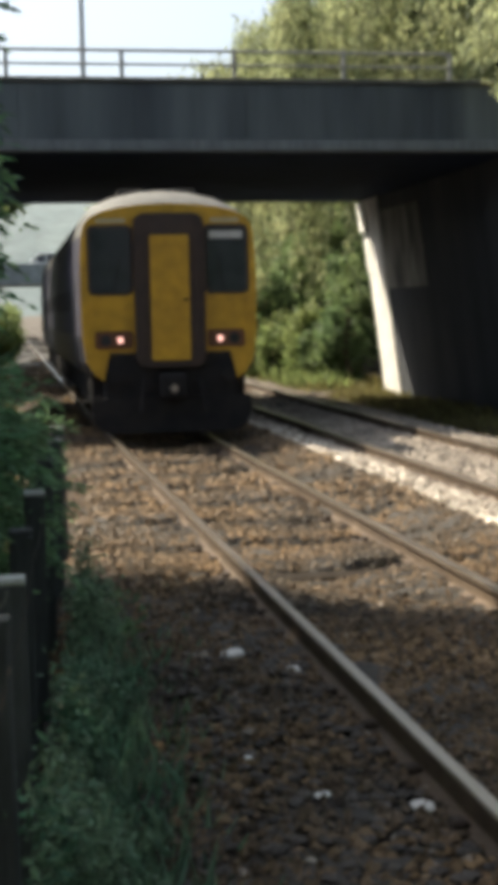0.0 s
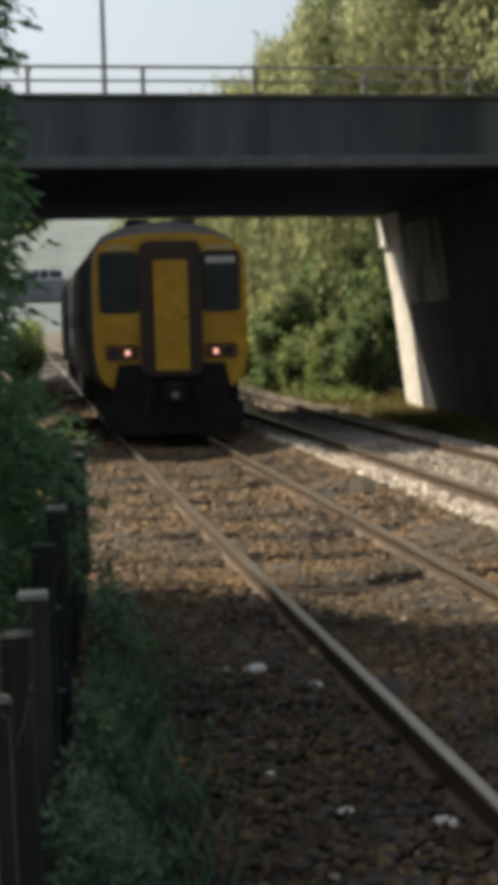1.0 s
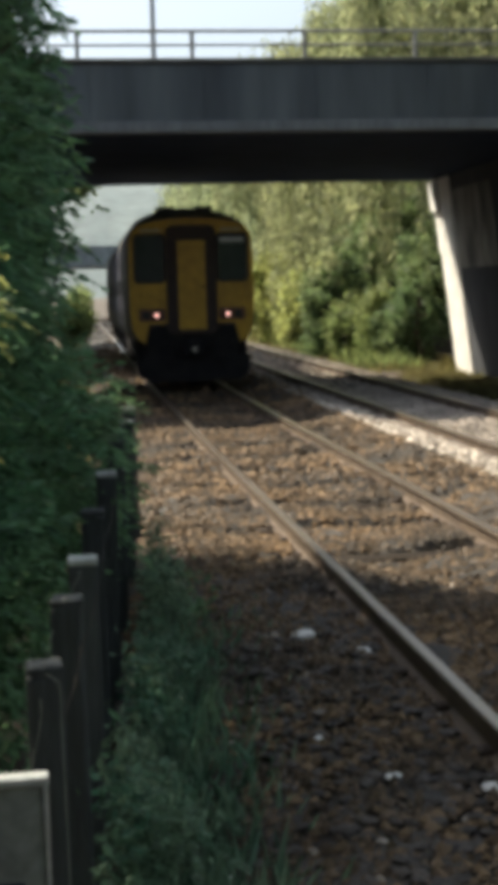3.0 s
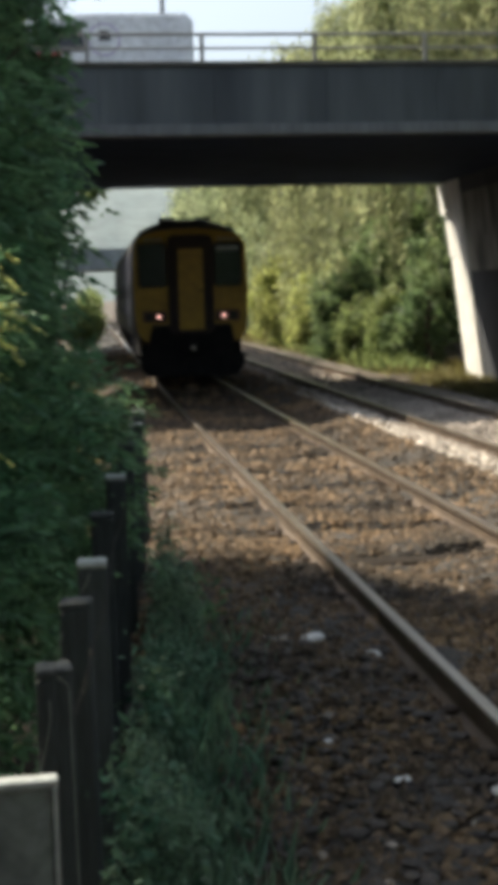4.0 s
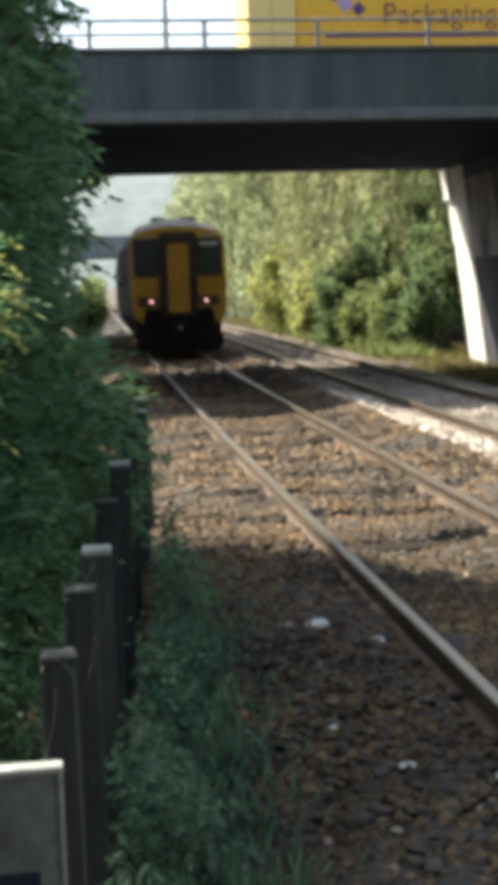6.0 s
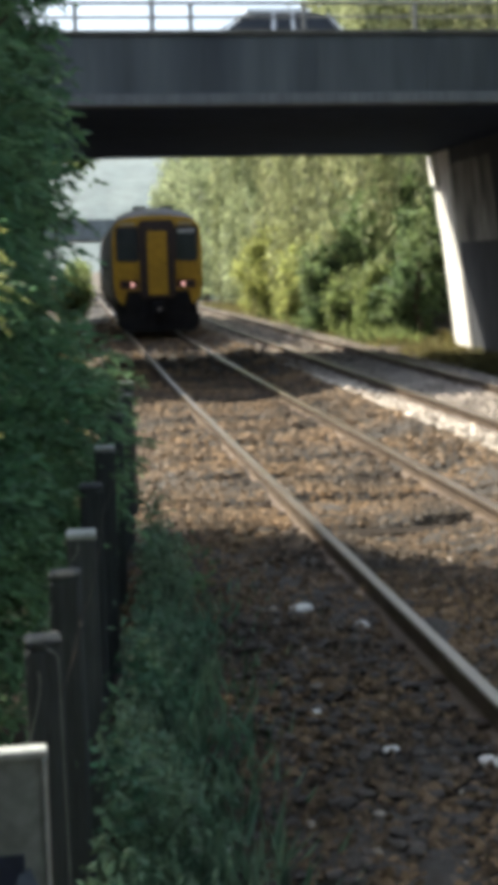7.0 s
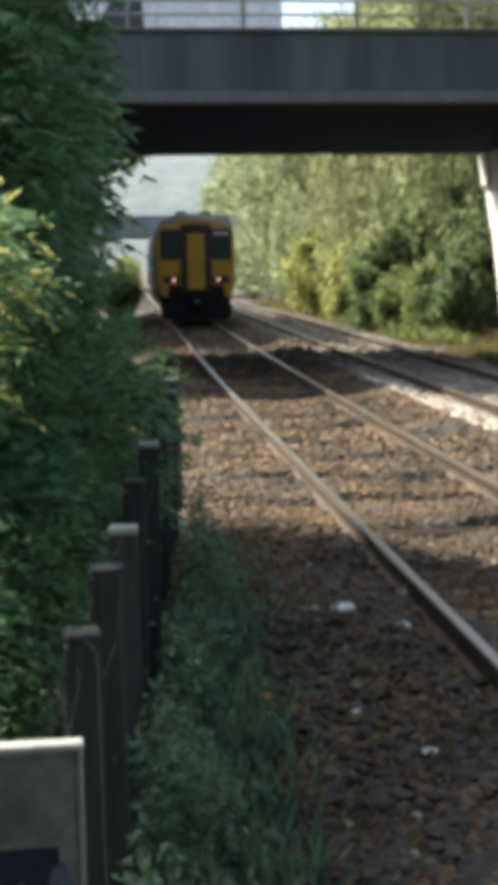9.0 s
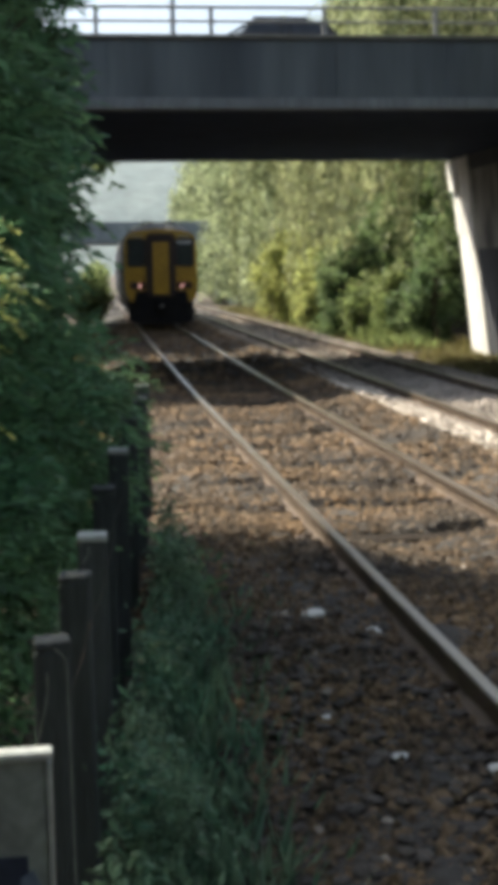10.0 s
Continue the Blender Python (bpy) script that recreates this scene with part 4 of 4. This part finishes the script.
def build_hedge():
    r = np.random.default_rng(3)
    spec = [((-3.55, 6.6, -0.4), 5.8, [(-3.55, 6.6, 0.6, 0.85, 1.3, 1.3), (-3.6, 6.8, 2.4, 0.95, 1.4, 1.5), (-3.5, 7.3, 4.6, 1.1, 1.2, 1.9)]),
            ((-3.35, 9.0, -0.4), 7.5, [(-3.24, 9.0, 0.9, 0.95, 1.5, 1.4), (-3.36, 9.2, 2.8, 0.85, 1.5, 1.6), (-3.48, 9.0, 5.0, 1.1, 1.6, 2.0), (-3.8, 9.0, 7.2, 1.3, 1.6, 1.8)]),
            ((-3.4, 11.2, -0.4), 8.0, [(-3.05, 11.3, 0.7, 0.95, 1.2, 1.2), (-3.42, 11.3, 2.8, 0.85, 1.3, 1.8), (-3.48, 11.0, 5.4, 1.1, 1.4, 2.2), (-3.9, 10.8, 7.8, 1.3, 1.5, 1.8)])]
    for base, height, blobs in spec:
        t = thing("hedge_tree", "dense dark green hedge tree crowding the fence", "tree", group="hedge trees")
        woody("trunk", base, (base[0] - 0.3, base[1], height * 0.8), 0.09, t, 7, 0.9, r)
        pts, way = sprays(blobs, 5200, 0.34, 13, 0.35, r, 0.62)
        leaf_mesh("crown", pts, 0.085, M_leaf_hedge, t, 3.2, 0.0, r, way)["label"] = "feathery crown of small dark green leaves"
        inner = clumps([(a, b, c, d * 0.6, e * 0.7, f * 0.7) for a, b, c, d, e, f in blobs], 200, 9000, 0.1, r, 0.1)
        leaf_mesh("inner_crown", inner, 0.16, M_leaf_hedge, t, 1.6, 0.2, r)
    t = thing("shrub", "sunlit yellow-green shrub behind the fence", "shrub")
    woody("trunk", (-3.2, 4.8, -0.4), (-3.1, 4.8, 1.8), 0.03, t, 5, 0.35, r)
    spots = [(-3.05, 4.80, 1.93, 0.24, 0.42, 0.38), (-3.22, 5.1, 1.6, 0.3, 0.4, 0.3)]
    # bright sprigs paint sun patches among the darker ones below
    pts, way = sprays(spots, 150, 0.16, 11, 0.3, r, 0.3)
    leaf_mesh("crown", pts, 0.045, M_leaf_sunny, t, 3.4, 0.0, r, way)["label"] = "yellow-green sunlit sprigs"
    pts, way = sprays(spots, 230, 0.17, 11, 0.3, r, 0.2)
    leaf_mesh("inner_crown", pts, 0.045, M_leaf_hedge, t, 3.2, 0.0, r, way)
    t = thing("shrub", "dark green feathery shrub behind the fence", "shrub")
    woody("trunk", (-3.45, 4.3, -0.4), (-3.4, 4.3, 1.5), 0.03, t, 5, 0.35, r)
    pts, way = sprays([(-3.42, 4.35, 1.55, 0.36, 0.55, 0.5), (-3.35, 4.5, 0.7, 0.4, 0.6, 0.6)], 620, 0.2, 12, 0.3, r, 0.3)
    leaf_mesh("crown", pts, 0.05, M_leaf_hedge, t, 3.0, 0.0, r, way)
    # taller trees added unseen, further back and round the standing place, to block skylight
    for k, (x, y, h) in enumerate(((-6.2, 2.0, 10), (-6.0, -1.5, 11), (-4.5, -6.5, 11), (0.0, -9.0, 11), (5.0, -9.0, 11), (10.0, -7.0, 11), (12.0, -2.0, 11), (10.5, 4.0, 11), (10.5, 9.5, 11), (11.5, 14.5, 11))):
        t = thing("hedge_tree", "tall dark green tree added out of view to block skylight", "tree", group="hedge trees")
        woody("trunk", (x, y, -0.4), (x, y, h * 0.8), 0.2, t, 6, 1.6, r)
        pts = clumps([(x, y, h * 0.3, 1.7, 2.3, h * 0.3), (x, y, h * 0.68, 2.0, 2.5, h * 0.33)], 260, 16000, 0.3, r, 0.4)
        leaf_mesh("crown", pts, 0.22, M_leaf_hedge, t, 1.7, 0.2, r)


def build_ground_plants():
    r = np.random.default_rng(5)
    # ivy and weeds along the track side of the fence
    k = 420
    y = r.uniform(2.4, 10.2, k)
    u = r.beta(1.0, 1.9, k)
    x = -2.62 + 0.092 * (y - 4.0) + 0.04 + u * (0.43 + 0.15 * np.sin(y * 1.7) + 0.10 * np.sin(y * 4.1))
    z = -0.42 + r.uniform(0.0, 1, k) * (0.06 + 0.62 * np.clip(1 - u * 1.3, 0, 1)) * (0.75 + 0.4 * np.sin(y * 2.6 + 1))
    c = np.stack([x, y, z], 1)
    q = r.integers(0, k, 26000)
    ob = leaf_mesh("ivy", c[q] + r.normal(size=(26000, 3)) * np.array([0.055, 0.11, 0.055]), 0.05, M_leaf_ivy, None, 2.3, 0.25, r)
    tagged(ob, "dark green ivy and weeds along the fence foot", "weeds", kind="stuff")
    n = 3200
    y = r.uniform(2.6, 9.0, n)
    x = -2.45 + 0.092 * (y - 4.0) + r.beta(1.2, 1.8, n) * 0.62
    tagged(leaf_mesh("long_grass", np.stack([x, y, np.full(n, -0.44)], 1), 0.30, M_leaf_ivy, None, 11, -0.5, r), "long grey-green grass blades by the fence foot", "grass", kind="stuff")
    spots = np.repeat(np.stack([r.uniform(-2.0, -1.05, 18), r.uniform(9.2, 10.6, 18), np.full(18, -0.36)], 1), 90, 0)
    spots += r.normal(size=spots.shape) * np.array([0.05, 0.05, 0]) + r.uniform(0, 0.17, (len(spots), 1)) * np.array([0, 0, 1.0])
    tagged(leaf_mesh("weeds", spots, 0.06, M_leaf_hedge, None, 2.8, -0.4, r), "small dark weeds growing in the ballast", "weeds", kind="stuff")
    # low plants between the fence and the hedge
    n = 10000
    y = r.uniform(3.6, 12, n)
    x = -2.78 + 0.092 * (y - 4.0) - r.uniform(0.03, 1.6, n)
    z = -0.42 + r.uniform(0, 1, n) ** 1.5 * 1.1
    tagged(leaf_mesh("undergrowth", np.stack([x, y, z], 1), 0.045, M_leaf_hedge, None, 2.8, 0.1, r),
           "shaded green undergrowth behind the fence", "weeds", kind="stuff")
    n = 3400
    x, y = r.uniform(6.2, 7.6, n), r.uniform(39.5, 66, n)
    tagged(leaf_mesh("tall_grass", np.stack([x + 0.012 * (y - 40), y, ground_height(x, y)], 1), 0.5, M_leaf_pale, None, 10, -0.7, r),
           "tall pale green grass at the foot of the bushes", "grass", kind="stuff")
    # grass blades on the far verge and beside the line
    for x0, x1, y0, y1, n, s in ((6.0, 7.9, 18, 37, 6000, 0.22), (5.7, 9.5, 38, 90, 11000, 0.30), (-6.5, -2.0, 13, 60, 14000, 0.30), (8.0, 14, 16, 25, 9000, 0.3)):
        x, y = r.uniform(x0, x1, n), r.uniform(y0, y1, n)
        tagged(leaf_mesh("grass", np.stack([x, y, ground_height(x, y)], 1), s, M_grass, None, 7, -0.8, r),
               "dry yellow-green lineside grass", "grass", kind="stuff")


def build_tree(name, label, base, trunk_h, blobs, leaf, material, n_clumps, n_leaves, sigma, seed, long=1.7, hang=0.0, r0=0.12):
    r = np.random.default_rng(seed)
    t = thing(name, label, "tree" if "tree" in name or "willow" in name else "shrub", group="lineside trees")
    woody("trunk", base, (base[0], base[1], trunk_h), r0, t, 5, 0.35 * trunk_h ** 0.8, r)
    ob = leaf_mesh("crown", clumps(blobs, n_clumps, n_leaves, sigma, r), leaf, material, t, long, hang, r)
    return t


def build_willow(base, height, radius, seed, strands=420, low=1.2):
    """A weeping willow: strands of narrow leaves hang from an arched crown."""
    r = np.random.default_rng(seed)
    t = thing("willow_tree", "tall weeping willow with pale sunlit hanging strands", "tree", group="lineside trees")
    woody("trunk", base, (base[0], base[1], height * 0.75), 0.38, t, 8, radius * 0.55, r)
    pts = []
    heads = []
    for _ in range(max(12, strands // 11)):
        a, q = r.uniform(0, math.tau), math.sqrt(r.uniform(0.05, 1))
        lump = 1 + 0.22 * math.sin(a * 3 + seed) + 0.12 * math.sin(a * 7 + 2 * seed)
        top = height * (1 - 0.42 * q ** 2.2) + r.normal() * 0.7
        heads.append((a, q, q * radius * lump, top, top - r.uniform(0.3, 0.85) * height * (0.3 + 0.6 * q)))
    for k in range(strands):
        a, q, far, top, end = heads[k % len(heads)]
        x, y = base[0] + math.cos(a) * far + r.normal() * 0.38, base[1] + math.sin(a) * far + r.normal() * 0.38
        top, end = top + r.normal() * 0.35, max(low, end + r.normal() * 0.6)
        n = max(4, int((top - end) * 17))
        s = r.uniform(0, 1, n)
        pts.append(np.stack([x + r.normal(size=n) * 0.11 + 0.25 * s * math.cos(a), y + r.normal(size=n) * 0.11 + 0.25 * s * math.sin(a), top + (end - top) * s], 1))
    bx, by = base[0], base[1]
    blobs = [(bx, by, height * 0.74, radius * 0.75, radius * 0.75, height * 0.24), (bx - radius * 0.55, by - 1, height * 0.66, radius * 0.4, radius * 0.4, height * 0.15), (bx + radius * 0.5, by - 1, height * 0.68, radius * 0.45, radius * 0.4, height * 0.16)]
    leaf_mesh("upper_crown", clumps(blobs, 170, 9000, 0.34, r, 0.75), 0.28, M_leaf_willow, t, 3.2, 0.6, r)
    leaf_mesh("crown", np.concatenate(pts), 0.30, M_leaf_willow, t, 4.0, 1.0, r)
    return t


def build_trees():
    build_willow((13.2, 47, -0.3), 16.5, 6.3, 11, 900, 2.2)
    build_willow((17.5, 54, -0.3), 19, 7.5, 12, 800, 2.0)
    build_willow((10.9, 62, -0.3), 15.0, 5.2, 13, 800, 1.0)
    build_willow((19, 40, 0.2), 15, 5.5, 14, 500, 2.0)
    build_tree("shrub", "yellow-green sunlit bush beside the line", (6.9, 63, -0.3), 2.8, [(6.8, 63, 1.5, 1.6, 2.2, 1.9), (7.7, 64, 2.7, 1.5, 2.0, 1.4)], 0.19, M_leaf_yellow, 130, 14000, 0.24, 21)
    build_tree("shrub", "yellow-green sunlit bush beside the line", (7.4, 57, -0.3), 2.2, [(7.3, 57, 1.3, 1.3, 1.8, 1.6)], 0.18, M_leaf_yellow, 70, 8000, 0.22, 22)
    build_tree("shrub", "dark green round bush beside the line", (6.5, 48.5, -0.3), 2.0, [(6.4, 48.5, 0.9, 0.9, 1.3, 1.3), (7.0, 49.5, 2.2, 1.1, 1.3, 1.2)], 0.15, M_leaf_dark, 90, 10000, 0.18, 23)
    build_tree("shrub", "pale green bush beside the line", (6.6, 46, -0.3), 1.6, [(6.9, 46, 0.6, 0.8, 1.0, 1.1)], 0.14, M_leaf_pale, 60, 6000, 0.16, 27)
    build_tree("shrub", "mid-green leafy bush by the abutment", (8.0, 41.5, -0.3), 2.2, [(8.2, 41.8, 1.2, 0.9, 1.2, 1.5), (9.0, 43, 2.5, 1.3, 1.3, 1.8), (7.6, 42.5, 0.6, 0.7, 1.0, 0.9)], 0.15, M_leaf_dark, 120, 13000, 0.18, 24)
    build_tree("shrub", "mid-green leafy bush by the abutment", (7.4, 44, -0.3), 1.6, [(7.4, 44, 0.7, 0.8, 1.0, 1.2)], 0.14, M_leaf_pale, 70, 6000, 0.16, 25)
    build_tree("lineside_tree", "dark green tree behind the willows", (12.5, 58, -0.3), 7.0, [(12.5, 58, 4.0, 2.6, 2.6, 4.0), (12.5, 58, 9.0, 2.4, 2.4, 3.0)], 0.28, M_leaf_dark, 150, 10000, 0.4, 28, r0=0.2)
    build_tree("lineside_tree", "dark green tree behind the willows", (10.2, 52, -0.3), 5.0, [(10.0, 52, 2.8, 2.0, 2.2, 2.8)], 0.24, M_leaf_dark, 130, 9000, 0.32, 29, r0=0.16)
    build_tree("lineside_tree", "dark green tree behind the willows", (9.8, 56.5, -0.3), 5.0, [(9.8, 56.5, 3.6, 1.6, 2.0, 2.6)], 0.2, M_leaf_dark, 120, 9000, 0.28, 26)
    for k, (x, y, h) in enumerate(((11.0, 128, 13), (11.4, 150, 16), (12.4, 176, 16), (13.0, 205, 15), (15.5, 160, 19))):
        build_tree("lineside_tree", "tall green tree far along the line, paled for haze", (x, y, -0.3), h * 0.7, [(x, y, h * 0.33, 2.6, 3.6, h * 0.36), (x + 0.4, y, h * 0.72, 2.9, 3.6, h * 0.28)],
                   0.42, M_leaf_far, 170, 9000, 0.5, 140 + k, r0=0.22)
    for k, (x, y, h) in enumerate(((9.2, 70, 10), (8.6, 78, 10.5), (9.0, 88, 12), (8.4, 97, 12), (8.2, 105, 12), (10.5, 84, 12), (12, 97, 13), (13, 72, 12))):
        build_tree("lineside_tree", "sunlit green lineside tree", (x, y, -0.3), h * 0.7, [(x, y, h * 0.33, 2.1, 2.6, h * 0.36), (x + 0.4, y, h * 0.72, 2.3, 2.6, h * 0.30)],
                   0.26, M_leaf_far if y > 75 else M_leaf_willow, 140, 9000, 0.35, 40 + k, r0=0.18)
    for k, (x, y, h) in enumerate(((-4.6, 42, 1.6), (-4.4, 52, 2.2), (-4.6, 66, 3.0), (-4.4, 80, 2.4))):
        build_tree("shrub", "pale green lineside shrub", (x, y, -0.3), h * 0.7, [(x, y, h * 0.4, 1.2, 2.0, h * 0.5)], 0.2, M_leaf_pale, 60, 4000, 0.25, 60 + k)
    for k, (x, y, h) in enumerate(((-2.0, 66, 2.0), (-1.7, 78, 2.6), (-1.4, 92, 3.0))):
        build_tree("shrub", "pale green lineside shrub", (x, y, -0.3), h * 0.7, [(x, y, h * 0.4, 0.7, 2.0, h * 0.5)], 0.2, M_leaf_pale, 60, 4000, 0.2, 90 + k)
    # unseen taller trees added on the bank beyond the bridge to shade the line
    for k, (x, y, h) in enumerate(((-6.3, 44.0, 13), (-5.9, 47.0, 16), (-6.0, 50.0, 16), (-6.0, 53.5, 16), (-6.2, 57, 12), (-6.4, 61.5, 12), (-6.6, 67, 12))):
        # the boughs over the line are added too, to darken the train
        build_tree("lineside_tree", "tall green tree added on the bank, out of view, for shade", (x, y, -0.3), h * 0.7, [(x, y, h * 0.38, 2.0, 2.6, h * 0.34), (x, y, h * 0.72, 2.2, 2.8, h * 0.28)] + ([(x + 3.6, y, 7.9, 2.6, 2.8, 1.3)] if y > 45 else []),
                   0.28, M_leaf_dark, 170, 13000, 0.35, 80 + k, r0=0.2)
    # on the bank in front of the abutment, hanging over the end of the parapet
    build_tree("lineside_tree", "pale willow hanging over the bridge end", (9.6, 21.5, -0.3), 6.5, [(6.5, 23.7, 6.9, 0.8, 0.6, 1.2), (7.2, 23.5, 8.6, 1.4, 0.9, 1.5), (9.4, 22.0, 8.0, 1.6, 1.4, 2.2)], 0.17, M_leaf_willow, 150, 12000, 0.2, 71, 3.4, 0.9)


def build_litter():
    for x, y, s, label in ((-1.25, 8.22, 0.062, "pale flat stone lying on dark ballast"), (-2.08, 5.2, 0.045, "pale stone lying among the weeds"), (-0.93, 5.46, 0.042, "pale stone beside the rail"),
                           (-0.97, 7.8, 0.04, "small pale stone near the rail"), (-1.5, 6.3, 0.028, "small pale stone on dark ballast"), (-1.3, 5.7, 0.03, "small pale stone on dark ballast"), (-1.7, 7.0, 0.026, "small pale stone on dark ballast")):
        bm = bmesh.new()
        bmesh.ops.create_icosphere(bm, subdivisions=2, radius=s)
        for v in bm.verts:
            k = 1 + 0.25 * noise.noise(v.co * 18 + Vector((x, y, 0)))
            v.co = Vector((v.co.x * 1.5, v.co.y * 1.2, v.co.z * 0.42)) * k
        ob = part("stone", bm, M_white_stone, None)
        ob.matrix_basis = pose(x, y, float(bed_height(np.array([x]))[0]) + s * 0.35, 0, 0, x * 90)
        tagged(ob, label, "stone", "pale loose stones")


M_white_stone = mat("white_stone", (0.62, 0.60, 0.56), (0.45, 0.43, 0.40), scale=9, fine=40)

build_ground()
build_bridge()
build_lamp_column()
build_hill()
build_far_bridge()
train, wheelsets = build_train()
LORRY = build_lorry()
VAN_RED = build_van("white panel van with a red front", 4.4, 2.0, M_white, red=True, hood=1.22)
VAN_A = build_van("plain white panel van", 4.7, 2.27, M_white)
VAN_B = build_van("large plain white panel van", 5.2, 2.45, M_white)
CAR_SILVER = build_car("silver hatchback with dark windows", M_silver, 3.7, 1.50, False)
CAR_WHITE = build_car("white hatchback with dark windows", M_white, 3.9, 1.55, False)
CAR_BLACK = build_car("black hatchback with tinted windows", M_dark, 3.7, 1.49, False)
VAN_FAR = build_van("white van on the far bridge", 5.6, 2.6, M_white, group="vehicles on the far bridge")
CAR_FAR = build_car("white car on the far bridge", M_white, 4.3, 1.7, group="vehicles on the far bridge")
build_fence()
build_stems()
build_notice()
build_hedge()
build_trees()
build_ground_plants()
build_litter()
build_ballast()
build_track(-0.03, "near railway track on old sleepers in brown ballast")
build_track(3.35, "second railway track in paler ballast")

ROAD = 5.20


def along(ob, y, z, x_at, t_at, speed, turn=0.0):
    """Drive straight across a bridge: at x_at when t_at, at a steady speed along x."""
    walk(ob, [(t, pose(x_at + speed * (t - t_at), y, z, 0, 0, turn)) for t in (0.0, 10.0)])


def train_place(t):
    """Distance of the train's cab end along the track."""
    return 21.35 + 2.8775 * t + 0.01875 * t * t


def motions():
    rows = []
    for t in (0.0, 1.0, 2.0, 3.0, 4.0, 5.0, 6.0, 7.0, 8.0, 9.0, 10.0):
        y = train_place(t)
        a, b = float(bend(np.array(y + 3.4))), float(bend(np.array(y + 19.4)))
        turn = math.atan2(b - a, 16.0)
        rows.append((t, pose(0.06 + 0.035 * min(1, max(0, (34 - y) / 12)) + a - 3.4 * math.tan(turn), y, 0, 0, 0, -math.degrees(turn))))
    walk(train, rows)
    for w, y in wheelsets:
        rows = []
        for k in range(34):
            t = 10.0 * k / 33
            rows.append((t, pose(0, y, 0.42) @ Matrix.Rotation(-(train_place(t) - train_place(0)) / 0.42, 4, "X")))
        walk(w, rows)
    along(VAN_RED, 27.7, ROAD, 0.05, 3.8, -12.1)
    along(LORRY, 33.4, ROAD, 4.05, 5.8, 12.95)
    along(CAR_SILVER, 27.7, ROAD, 1.1, 5.2, -9.95)
    along(VAN_A, 30.4, ROAD, 3.16, 5.2, -13.9)
    along(CAR_WHITE, 27.7, ROAD, -2.4, 7.3, -12.0)
    along(VAN_B, 30.4, ROAD, 2.13, 8.7, -12.3)
    along(CAR_BLACK, 27.7, ROAD, 0.85, 10.0, -10.8)
    along(VAN_FAR, 117.0, 5.3, 2.1, 7.8, -9.8)
    along(CAR_FAR, 115.0, 5.3, 1.9, 0.0, -2.3)


motions()
